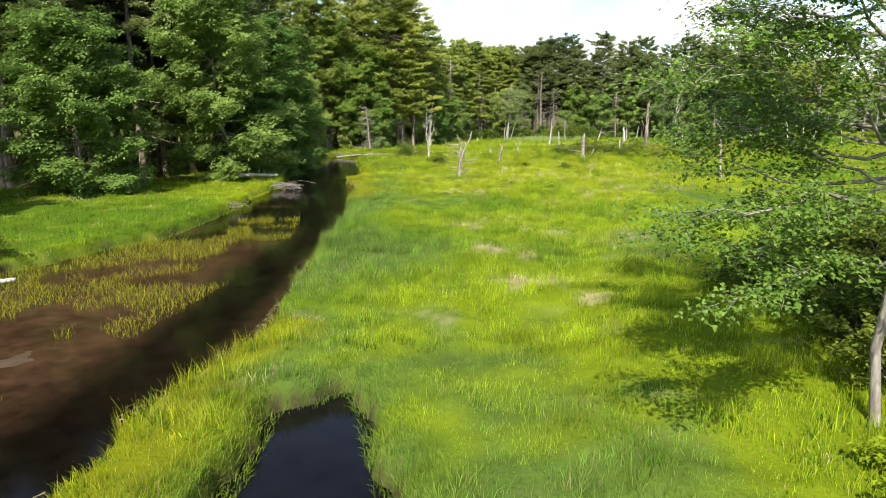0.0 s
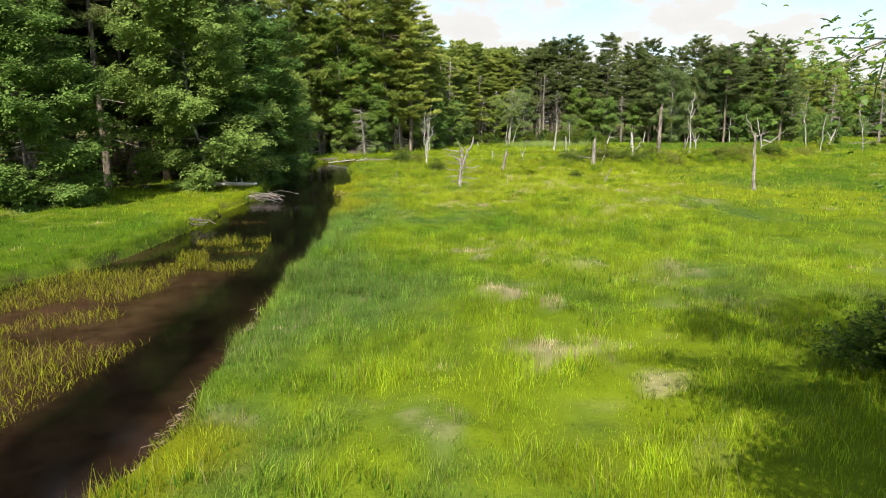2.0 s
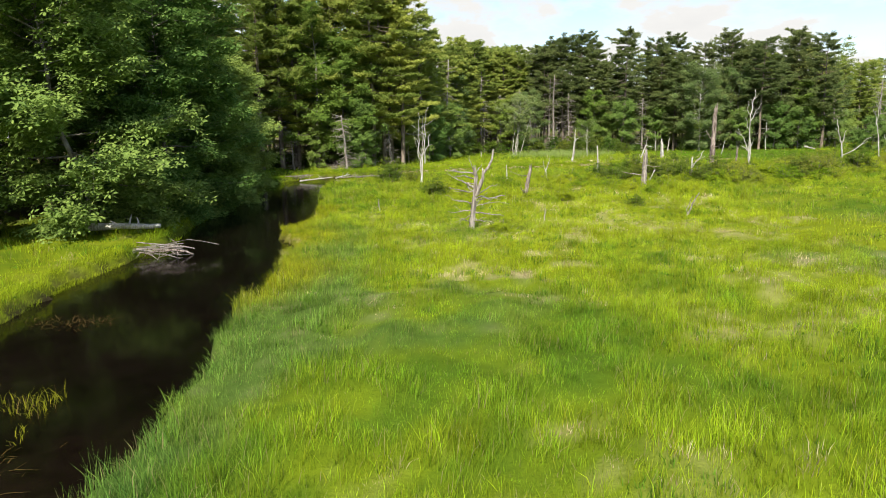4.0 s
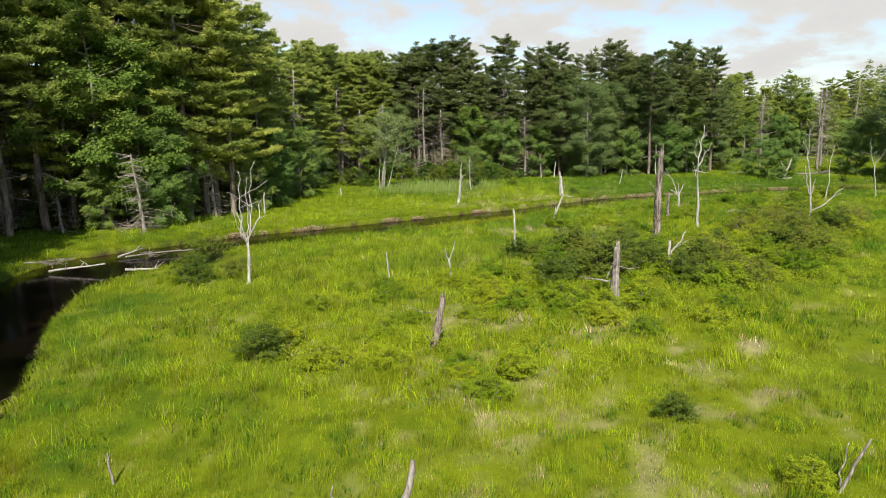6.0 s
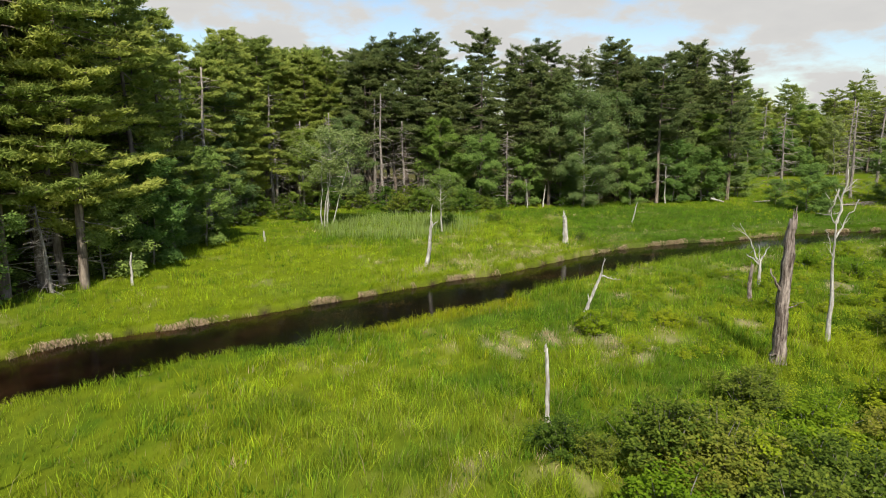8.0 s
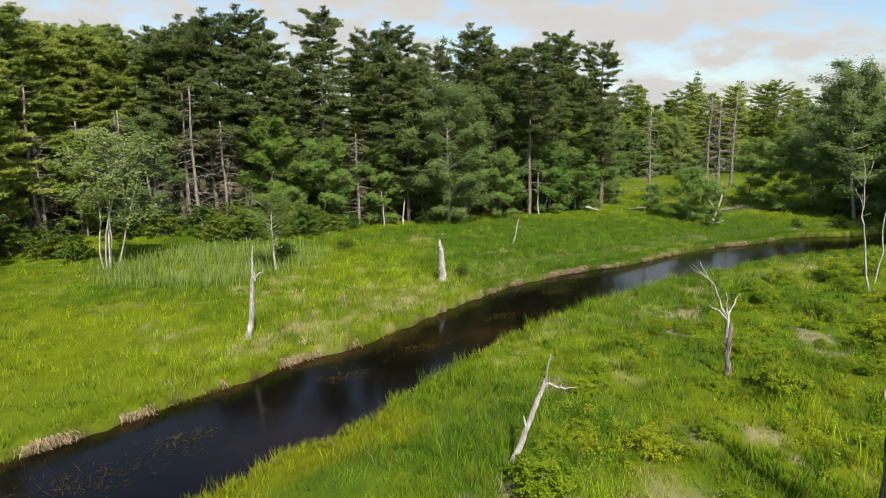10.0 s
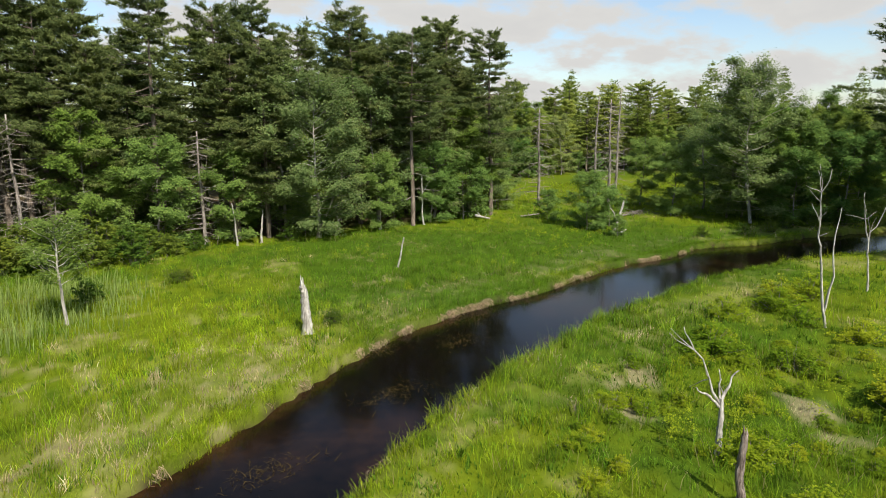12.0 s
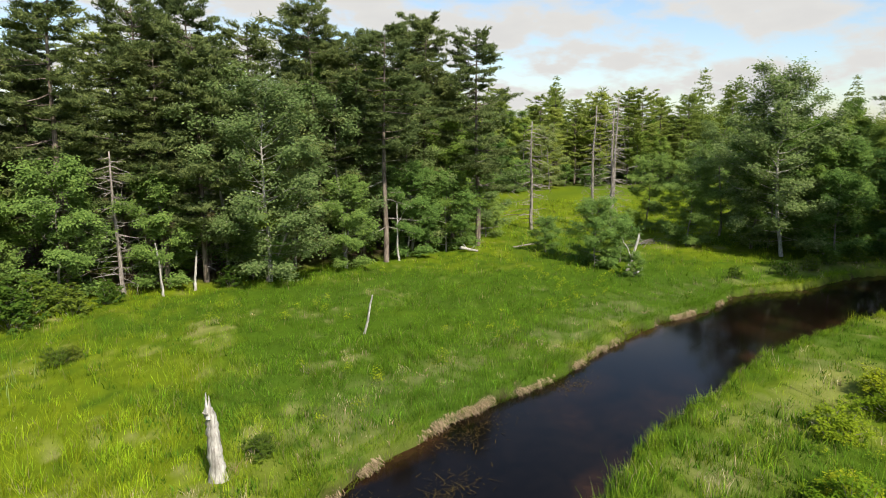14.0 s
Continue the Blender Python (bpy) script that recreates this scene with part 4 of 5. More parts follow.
# trees that stand out at the edge, and unseen ones added for shade and reflection
for k, x, y, turn, sc in ((6, -19.0, 88.4, 30, 1.15), (6, -17.3, 90.5, 80, 1.25), (6, -16.5, 94, 10, 1.3), (3, -5.5, 96.5, 10, 1.35), (0, -2.0, 101.5, 200, 1.03), (0, -7.5, 93.5, 120, 1.3), (0, -4.2, 95.5, 40, 1.2), (0, -0.8, 107, 70, 0.95), (3, -10.5, 95.5, 220, 1.6), (6, -13, 97.5, 20, 1.3), (0, -20.5, 93, 300, 1.3),
                          (4, -24.5, 42.5, 0, 1.1), (4, -21.5, 45.5, 60, 1.2), (2, -28.5, 41.5, 120, 1.15), (2, -31.5, 39.5, 210, 1.1), (4, -26, 48, 20, 1.3), (2, -20, 51, 260, 1.2), (4, -33.5, 43.5, 170, 1.2), (4, -19.5, 56, 33, 1.1), (2, -20.5, 61, 133, 1.2), (4, -37, 41, 80, 1.2), (2, -20, 67, 300, 1.2), (2, -20.5, 74, 20, 1.1),
                          (2, 85.5, 92.3, 40, 1.0), (5, 89.5, 91.5, 100, 1.05), (5, 97, 94, 210, 1.1), (2, 101, 90, 70, 1.1),
                          # outside the view, added to throw shade over the creek bend
                          (5, 67, 81.5, 0, 1.1), (2, 71, 80, 50, 1.15), (0, 74.5, 80.5, 90, 1.1), (5, 78.5, 78.5, 10, 1.2), (2, 82.5, 76.5, 70, 1.15), (5, 87, 74, 30, 1.1),
                          # outside the view to the west, added so the creek reflects dark crowns
                          (2, -25.5, 14, 20, 1.0), (5, -27, 22, 60, 1.0), (2, -28, 6, 100, 1.0), (5, -29.5, 29, 30, 1.0), (1, -27, 18, 10, 1.0), (5, -26, 10, 45, 1.0), (1, -28, 2, 70, 1.0), (2, -28.5, 26, 15, 1.0),
                          (4, 50.7, 120.6, 0, 1.0), (5, 60.8, 120.8, 60, 0.98), (2, 57.5, 123.8, 140, 0.99), 
                          (4, 63, 126, 250, 0.9), (2, 31, 127, 10, 1.03), (5, 36, 126, 99, 1.0), (5, 19.5, 134, 30, 1.0), (2, 22, 132.5, 80, 0.93), (4, 24.5, 130.8, 10, 1.03), (5, 27, 129.2, 50, 0.98), (2, 17.5, 136, 20, 0.95), (5, 21, 136.5, 70, 1.0)):
    put(pines[k], x, y, turn, sc, *PINE_L)
for k, x, y, turn, sc in ((2, -13.6, 91.6, 0, 1.32), (0, -10.2, 91.5, 50, 1.25), (4, -3.6, 97.6, 90, 1.1), (2, -14.8, 96, 190, 1.3), (1, -8.6, 90.9, 10, 0.9),
                          # x below -20 and y 81 to 83: unseen, added for reflection and shade
                          (1, 87, 96.5, 250, 1.1), (1, 75.5, 97.8, 110, 0.8), (0, 90, 100, 20, 0.9), (1, 93, 95, 140, 1.0), (0, 95, 108, 30, 1.0), (2, 102, 106, 80, 1.0), (1, 80.5, 95.5, 50, 1.0), (0, 84, 97, 30, 0.9), (1, 78, 103.5, 60, 1.0), (1, 74.5, 109, 10, 0.9), (3, 81, 109, 10, 0.9), (1, -23.5, 9, 10, 1.1), (0, -25, 19, 70, 1.0), (0, 97, 103, 20, 1.0), (1, 69.5, 83, 40, 1.0), (1, 76.5, 81.5, 80, 1.0), (3, 65, 124.5, 20, 1.0), (3, 39.5, 123.2, 200, 1.15), (3, 55.2, 123, 130, 1.05), (3, 48.8, 123.5, 300, 1.1), (0, 59, 122.2, 20, 0.95), (1, -1.2, 100.5, 30, 0.9), (3, 45, 124, 90, 0.95),
                          (1, 35.5, 124, 120, 0.9), (1, 53.5, 121.5, 0, 0.9), (4, 57, 120.8, 200, 1.1), (1, 47.5, 121.3, 10, 0.8), (1, 30, 124.8, 45, 1.0), (0, 26, 126.5, 77, 0.9),
                          (4, 61.5, 109.6, 15, 0.85), (4, 63.3, 108.6, 99, 0.6), (2, 77, 104.5, 300, 0.9), (0, 79, 100, 33, 0.9), (1, 78.5, 99.5, 240, 1.1), (1, 82, 106, 20, 1.1), (0, 86, 104, 70, 0.95), (0, 92, 112, 10, 0.9), (1, 97, 118, 10, 1.0),
                          (4, 62.6, 115, 10, 0.5), (3, 86, 108, 10, 0.8), (1, 80, 116, 10, 0.9), (4, 60, 105.5, 80, 0.3)):
    put(leafy[k], x, y, turn, sc, *DECID_L)
for k, x, y, turn, sc, label in ((0, 41.5, 121.2, 0, 1.0, "tall grey-green aspen standing before the dark pines"), (1, 75.5, 101.5, 20, 1.12, "tall full-crowned aspen beside the creek bend")):
    put(aspens[k], x, y, turn, sc, label, "aspen tree", "aspens")
for k, x, y, turn, sc in ((0, -9.6, 86.4, 0, 0.92), (1, -12.6, 90.2, 50, 0.8), (1, 33.3, 124, 0, 0.95), (2, 20, 129.5, 0, 1.02), (0, 24, 126.8, 90, 0.7), (1, 77, 118, 0, 1.3), (2, 84, 125, 20, 1.0),
                          (1, 72, 124, 0, 1.2), (0, 68, 131, 200, 1.4), (2, 93, 128, 60, 1.1), (2, 14, 131, 70, 0.85), (1, 11, 131, 30, 1.1), (1, 17, 132, 10, 0.9), (0, -5.5, 94.2, 30, 0.8), (0, -15.8, 89.3, 60, 0.7),
                          (1, 8, 129, 80, 1.0), (0, -19.8, 90, 10, 0.9)):
    put(dead_pines[k], x, y, turn, sc, *DEADP_L)
for i, (x, y, sc) in enumerate(((8.2, 121, 1.0), (9.8, 119, 0.8), (6, 124, 1.0), (20, 122.5, 1.0), (22.5, 121.5, 1.1), (24.5, 120.5, 1.0), (27, 120.5, 1.0), (25.5, 123, 1.2), (22, 124.5, 1.2), (28.5, 122.5, 0.9), (19.5, 125.5, 1.1),
                                (32, 122.5, 0.6), (16.5, 127, 1.0), (13.5, 127.5, 1.1), (30, 121.8, 0.7), (39, 121.6, 0.6), (4.5, 117.5, 0.7), (2.2, 109, 0.8), (66, 112.5, 0.5), (22.3, 111.4, 0.55), (68, 98.8, 0.45), (71, 98, 0.5), (73.5, 97.6, 0.5), (76, 96.5, 0.55), (79, 95, 0.6), (64.5, 100.6, 0.4), (-14.0, 49.5, 0.6), (-14.4, 53, 0.75), (-14.6, 56, 0.8), (-15.0, 60, 0.9), (-15.6, 63.5, 0.8), (-16.3, 67.5, 0.9), (-16.8, 71.5, 0.9), (-17.2, 75, 0.8), (-15.8, 47.8, 0.8), (-18.6, 44.2, 0.7), (-24, 38.6, 0.8), (-17.5, 79, 0.8), (-19.5, 83, 0.9), (-21, 86.5, 0.8))):
    put(alders[i % 2], x, y, 47 * i, sc, *ALDER_L)


rng_p = np.random.default_rng(91)
for i in range(9):
    x = -1 + 2.9 * i + rng_p.normal(0, 0.5)
    y = np.interp(x, (-3, 1.5, 4.5, 9, 18, 25, 31), (100.5, 112, 124, 131, 130, 126.3, 124)) + rng_p.uniform(0.2, 2.5)
    put(dead_pines[1 + i % 2], x, y, 67 * i, rng_p.uniform(0.8, 1.15), *DEADP_L)


def fill_woods():
    """The rows of trees behind the edge."""
    rng = np.random.default_rng(3)
    taken = []
    area = ((-52, 8, 34, 160), (8, 76, 120, 165), (76, 150, 100, 178))
    for x0, x1, y0, y1 in area:
        for y in np.arange(y0, y1, 3.9):
            for x in np.arange(x0, x1, 3.9):
                p = np.array([[x + rng.uniform(-1.5, 1.5), y + rng.uniform(-1.5, 1.5)]])
                w = wooded(p)[0]
                if not (-11.5 < w < -1.0):
                    continue
                px, py = p[0]
                r = rng.uniform()
                deep = -w
                creekside = px < -14 and py < 84
                if creekside and px > -21 and py < 62:
                    continue
                if creekside:
                    # only the darkened needles here, for shade under the creekside canopy
                    put(pines[rng.choice((1, 2, 4, 5))], px, py, rng.uniform(0, 360), rng.uniform(0.95, 1.2), *PINE_L)
                elif r < 0.1 and deep < 8:
                    put(dead_pines[rng.integers(0, 3)], px, py, rng.uniform(0, 360), rng.uniform(0.8, 1.3), *DEADP_L)
                elif r < (0.42 if px < 8 or px > 66 else 0.26) and deep < 8:
                    put(leafy[3 if 4 < px < 15 else rng.integers(0, 4)], px, py, rng.uniform(0, 360), rng.uniform(0.85, 1.2), *DECID_L)
                else:
                    # bright needles where the wood is sunlit, darkened ones for the cloud's shade
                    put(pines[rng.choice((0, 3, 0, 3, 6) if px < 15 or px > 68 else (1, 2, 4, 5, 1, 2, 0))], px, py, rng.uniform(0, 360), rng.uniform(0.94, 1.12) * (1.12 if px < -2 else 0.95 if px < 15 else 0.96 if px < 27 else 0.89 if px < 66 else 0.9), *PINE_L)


fill_woods()
rng_g = np.random.default_rng(63)
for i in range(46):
    # the crowded pines at the head of the marsh, their sunlight put into brighter needles
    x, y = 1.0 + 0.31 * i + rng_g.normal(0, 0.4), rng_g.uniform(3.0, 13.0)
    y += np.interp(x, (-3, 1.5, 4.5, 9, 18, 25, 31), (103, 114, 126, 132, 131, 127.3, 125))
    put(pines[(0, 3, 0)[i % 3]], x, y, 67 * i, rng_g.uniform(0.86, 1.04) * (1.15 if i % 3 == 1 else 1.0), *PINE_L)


def edge_growth():
    """Young broad-leaved trees that crowd the sunny edge of the wood."""
    rng = np.random.default_rng(29)
    line = [(-21, 89.5), (-9.5, 90), (-5, 94.5), (-2, 100.5), (1, 111), (4, 123.5), (9, 131), (18, 130), (25, 126), (31, 123.8), (38, 121.8), (50, 121.2), (64, 123), (66.5, 133), (72, 149), (95, 151), (120, 153), (150, 131)]
    for a, b in zip(line[:-1], line[1:]):
        a, b = np.array(a, float), np.array(b, float)
        span = np.linalg.norm(b - a)
        for t in np.arange(rng.uniform(0.5, 2), span, 3.6):
            if rng.uniform() < (0.5 if 12 < a[0] < 64 else 0.35 if a[0] < -4 else 0.72):
                x, y = a + (b - a) * t / span + rng.normal(0, 0.8, 2)
                put(leafy[rng.choice(5, p=(0.18, 0.27, 0.05, 0.18, 0.32))], x, y, rng.uniform(0, 360), rng.uniform(0.55, 1.0), *DECID_L)


edge_growth()


def far_woods():
    """The woods further off, all round, as one mass of many small trees."""
    rng = np.random.default_rng(5)
    protos = []
    for k in range(7):
        g = Geo()
        if k < 4:
            tall, z = 17.0 + 1.2 * rng.normal(), 4.0
            while z < tall:
                u = (z - 4.0) / (tall - 4.0)
                m = int(4 + 44 * (1 - u) ** 0.8 * rng.uniform(0.7, 1.2))
                a = rng.uniform(0, 6.28, m)
                r = (3.6 * (1 - u) ** 0.65 * rng.uniform(0.7, 1.15) + 0.25) * rng.uniform(0.25, 1.0, m) * (1 + 0.25 * np.cos(a * 3 + z))
                needles(g, rng, np.c_[np.cos(a) * r, np.sin(a) * r, z + 0.12 * r + rng.normal(0, 0.12, m)], np.c_[np.cos(a), np.sin(a), np.full(m, 0.15)], 0.55, 6)
                z += rng.uniform(0.4, 0.85)
        else:
            m = 1500
            d = unit(rng.normal(0, 1, (m, 3)))
            lump = 0.75 + 0.35 * np.sin(d[:, 0] * 4 + k) * np.sin(d[:, 2] * 5 + 2 * k) + 0.15 * np.sin(d[:, 1] * 9)
            c = d * (lump * rng.uniform(0.6, 1.05, m))[:, None] * [3.4, 3.4, 5.2] + [0, 0, 8.0]
            flakes(g, rng, c, 0.42, 0.35, 1.3, "diamond", out=d * 0.6)
        tube(g, [(0, 0, -0.5), (0, 0, 7), (0, 0, 14 if k < 4 else 9)], [0.25, 0.18, 0.05], 4, False)
        protos.append(g.arrays())
    pine_geo, leaf_geo = Geo(), Geo()
    cand = np.c_[rng.uniform(-110, 230, 9000), rng.uniform(20, 230, 9000)]
    cand = cand[(lambda w: (w > -70) & (w < -11))(wooded(cand))]
    deep = -wooded(cand)
    spots = []
    for p, w in zip(cand, deep):
        if all((p[0] - q[0]) ** 2 + (p[1] - q[1]) ** 2 > (11 if w < 28 else 62) for q in spots):
            spots.append(p)
    for a in np.arange(0, 6.28, 0.06):
        r = rng.uniform(150, 185)
        p = np.array([20 + math.cos(a) * r, 60 + math.sin(a) * r])
        if p[1] < 40 or (p[0] > 120 and p[1] < 110):
            spots.append(p)
    for p in spots:
        east = p[0] > 66
        k = rng.choice(7, p=(0.08, 0.08, 0.08, 0.08, 0.23, 0.23, 0.22) if east else (0.21, 0.21, 0.21, 0.21, 0.05, 0.05, 0.06))
        v, f = protos[k]
        a, s = rng.uniform(-1, 1), rng.uniform(0.85, 1.15) * (1.04 if east else 0.95 if p[0] < 23 else 0.86)
        ca, sa = math.cos(a) * s, math.sin(a) * s
        # the same split by place: darkened needles stand for the cloud's shade
        (pine_geo if k < 4 and 15 < p[0] < 66 else leaf_geo).add(v @ np.array([[ca, sa, 0], [-sa, ca, 0], [0, 0, s]]) + [p[0], p[1], float(height(p[None])[0])], f)
    tagged(new("far_pine_woods", pine_geo.mesh("far_pine_woods", M_PINE_SHADED)), "distant dark pine woods behind the marsh", "woods", kind="stuff")
    tagged(new("far_woods", leaf_geo.mesh("far_woods", M_FAR)), "distant mixed green woods closing the horizon", "woods", kind="stuff")


far_woods()


def undergrowth():
    """Saplings and brush under the trees at the wood's edge."""
    rng = np.random.default_rng(9)
    geo = Geo()
    p = np.c_[rng.uniform(-60, 150, 9000), rng.uniform(30, 165, 9000)]
    w = wooded(p)
    p = p[(w < -0.3) & (w > -16) & (field(p, 5, 33) > 0.38) & ((p[:, 0] > -14) | (p[:, 1] > 84) | (rng.uniform(0, 1, len(p)) < 0.25))]
    for x, y in p[:600]:
        z = float(height(np.array([[x, y]]))[0])
        t, r = rng.uniform(0.8, 3.2), rng.uniform(0.6, 1.3)
        d = unit(rng.normal(0, 1, (150, 3)))
        c = d * rng.uniform(0.35, 1.0, (150, 1)) * [r, r, t * 0.5] + [x, y, z + t * 0.5]
        flakes(geo, rng, c, 0.25, 0.4, 1.1, "diamond", out=d * 0.5)
    return tagged(new("undergrowth", geo.mesh("undergrowth", M_ALDER)), "dark green saplings and brush under the trees", "undergrowth", kind="stuff")


undergrowth()

# ---- the near tree ----
near = broadleaf_tree(11, 10.0, 3.7, 0.34, 46, 10, 62, 0.078, leaf_mat("lit_maple_leaves", ((0.0, (0.1, 0.165, 0.024)), (0.5, (0.16, 0.245, 0.03)), (1.0, (0.24, 0.33, 0.04))), 0.42, 0.42, 0.3), None, "maple", "maple_tree", (0.1, 0.2), 1, 0.42, 0.1,
                     extra=((0.29, (-3.4, -1.6, 3.0)), (0.25, (-2.7, -1.4, 2.2)), (0.35, (-2.3, -1.0, 2.6)), (0.46, (-2.5, -0.6, 5.3)), (0.39, (-3.0, -0.5, 4.5)), (0.35, (-2.4, 0.1, 3.9)), (0.54, (-2.4, -1.4, 5.9)), (0.31, (-1.8, 0.2, 2.8)), (0.39, (-1.5, 1.5, 4.2)), (0.50, (-1.9, 0.6, 5.4)), (0.62, (-1.9, 0.0, 6.5)), (0.46, (-1.1, -2.2, 5.5)), (0.42, (-2.6, -1.2, 4.9)), (0.54, (-2.5, -0.2, 6.2)), (0.5, (2.6, 0.5, 5.5)), (0.45, (2.4, -1.2, 4.8)), (0.6, (1.6, 1.8, 6.5)), (0.42, (2.8, 1.0, 4.4)), (0.5, (1.2, -0.8, 5.2)), (0.46, (0.6, 1.2, 5.0))), girth=0.62)
near.location = (5.95, 7.0, 0)
tagged(near, "young maple with pale bark and bright green leaves", "maple tree")

# ---- dead trees of the marsh ----
dead_tree(1, (1.2, 44, 0), (1.36, 44, 2.35), 0.1, (
    (0.62, (2.1, 44.0, 3.2), 0.101, 2), (0.93, (0.25, 43.9, 2.42), 0.041, 1), (0.88, (0.55, 44.5, 2.1), 0.034), (0.7, (0.3, 43.6, 1.75), 0.030, 1), (0.55, (2.55, 43.8, 1.35), 0.038, 2),
    (0.6, (2.2, 43.5, 1.85), 0.030, 1), (0.5, (0.6, 43.7, 1.2), 0.030), (0.38, (0.25, 43.9, 0.75), 0.027, 1), (0.36, (2.5, 43.7, 0.55), 0.035, 2), (0.2, (0.7, 43.5, 0.45), 0.024, 1), (0.22, (1.75, 43.6, 0.5), 0.024),
    (0.75, (0.85, 43.9, 1.95), 0.068), (0.95, (1.15, 44.1, 2.95), 0.027), (0.97, (1.65, 44.2, 2.6), 0.027), (0.45, (1.9, 44.8, 1.4), 0.027, 1), (0.66, (0.9, 44.9, 1.9), 0.027, 1), (0.3, (0.5, 43.4, 0.35), 0.02, 2), (0.28, (2.2, 43.9, 0.25), 0.02, 2), (0.42, (2.7, 44.2, 1.0), 0.02, 2), (0.48, (0.15, 44.3, 1.35), 0.02, 1), (0.8, (0.2, 44.0, 2.3), 0.025, 1), (0.55, (1.7, 43.2, 1.3), 0.02, 1)), M_DEADWOOD,
    "splintered silver-grey dead conifer with many bare crooked limbs")
dead_tree(2, (13.4, 60, 0), (13.34, 60, 2.3), 0.17, ((0.45, (12.05, 60.3, 1.05), 0.04, 1), (0.72, (14.3, 59.8, 1.45), 0.025), (0.7, (12.9, 59.6, 1.75), 0.03)), M_DEADWOOD, "thick weathered grey broken trunk with a crooked limb")
dead_tree(3, (5.1, 56.75, 0), (5.42, 56.7, 1.7), 0.12, ((0.75, (4.05, 57, 1.5), 0.02, 1), (0.2, (4.8, 56.5, 0.55), 0.05)), M_DARKWOOD, "splintered brown broken stump with a pale broken tip")
dead_tree(4, (23.5, 73.7, 0), (23.55, 73.6, 5.4), 0.22, ((0.5, (22.95, 73.8, 3.6), 0.06), (0.25, (22.9, 73.2, 1.2), 0.04), (0.4, (24.1, 73.3, 2.4), 0.03), (0.12, (22.8, 73.4, 0.5), 0.04)), M_DARKWOOD, "tall thick brown dead trunk with peeling bark", 0.015)
dead_tree(5, (27.5, 75.2, 0), (27.3, 75.2, 5.0), 0.085, ((0.97, (27.55, 75.15, 7.0), 0.06, 4), (0.85, (28.1, 75.0, 5.8), 0.04, 3), (0.7, (26.9, 75.3, 4.6), 0.025, 2), (0.93, (26.95, 75.1, 6.0), 0.03, 2)), M_WHITEWOOD, "tall slender bleached dead tree with a forked top", 0.02, snapped=False)
dead_tree(6, (-1.4, 68.1, 0), (-1.3, 68.1, 2.1), 0.075, ((0.97, (-0.75, 67.9, 5.7), 0.04, 4), (0.95, (-1.5, 68.1, 5.3), 0.038, 4), (0.97, (-1.15, 68.2, 5.0), 0.03, 2), (0.7, (-1.9, 68.0, 3.6), 0.024, 2)), M_WHITEWOOD, "slender bleached dead tree forking into long bare limbs", 0.02)
dead_tree(7, (-1.45, 71.0, 0), (-1.5, 71.0, 1.6), 0.07, ((0.97, (-0.65, 70.8, 3.7), 0.05, 2), (0.95, (-1.75, 71.1, 2.4), 0.04, 1)), M_WHITEWOOD, "small bleached forked dead tree", 0.02)
dead_tree(8, (18.3, 41.1, 0), (18.1, 41.1, 3.2), 0.09, ((0.95, (17.5, 41.1, 4.4), 0.05, 3), (0.97, (18.9, 41.1, 3.4), 0.04, 2), (0.55, (17.7, 40.8, 2.3), 0.03)), M_DEADWOOD, "leaning grey dead tree with lichen and forked top")
dead_tree(9, (17.54, 62.9, 0), (17.55, 62.9, 1.75), 0.075, ((0.6, (18.25, 62.7, 2.3), 0.06, 1),), M_WHITEWOOD, "white forked dead stem above the shrubs")
dead_tree(10, (15.9, 95.4, 0), (16.25, 95.2, 2.6), 0.125, ((0.96, (16.3, 95.2, 3.9), 0.06, 2), (0.93, (16.65, 95.0, 2.85), 0.045, 1)), M_WHITEWOOD, "twisted white dead trunk with a short fork", 0.06)
dead_tree(11, (28.35, 99.9, 0), (28.2, 100, 2.1), 0.19, ((0.9, (27.95, 99.8, 2.1), 0.06),), M_WHITEWOOD, "pale broken stump with a hollow base")
dead_tree(12, (19.05, 80.6, 0), (19.85, 80.15, 2.25), 0.08, ((0.98, (19.95, 80.1, 3.0), 0.035, 1), (0.98, (20.6, 79.8, 2.05), 0.03, 1), (0.5, (19.35, 80.4, 1.35), 0.04)), M_WHITEWOOD, "leaning white dead stem with a forked tip", 0.03)
dead_tree(13, (31.15, 83.05, 0), (31.13, 83.06, 1.6), 0.085, ((0.88, (30.6, 83.5, 1.95), 0.055), (0.9, (30.3, 83.8, 3.6), 0.04, 4), (0.97, (31.45, 82.8, 2.4), 0.05, 1), (0.97, (31.05, 83.15, 2.45), 0.035)), M_WHITEWOOD, "white dead tree with wide forked limbs", 0.02)
dead_tree(14, (29.3, 81.6, 0), (29.36, 81.65, 1.75), 0.1, (), M_DARKWOOD, "charred-looking dark narrow dead stub")
dead_tree(15, (46.2, 85.4, 0), (45.8, 85.8, 3.6), 0.055, ((0.97, (45.4, 86.2, 5.4), 0.034, 3), (0.97, (45.85, 85.7, 6.9), 0.034, 4)), M_WHITEWOOD, "tall slim bleached dead tree with long upright limbs", 0.03)
dead_tree(16, (53.5, 85.8, 0), (53.2, 86, 3.0), 0.05, ((0.96, (52.8, 86.3, 5.4), 0.034, 3), (0.9, (53.9, 85.6, 4.6), 0.028, 2)), M_WHITEWOOD, "slim forked bleached dead tree", 0.03)
dead_tree(17, (48.2, 86.2, 0), (48.6, 86, 5.0), 0.05, (), M_WHITEWOOD, "slim bare leaning dead pole", 0.03, snapped=False)
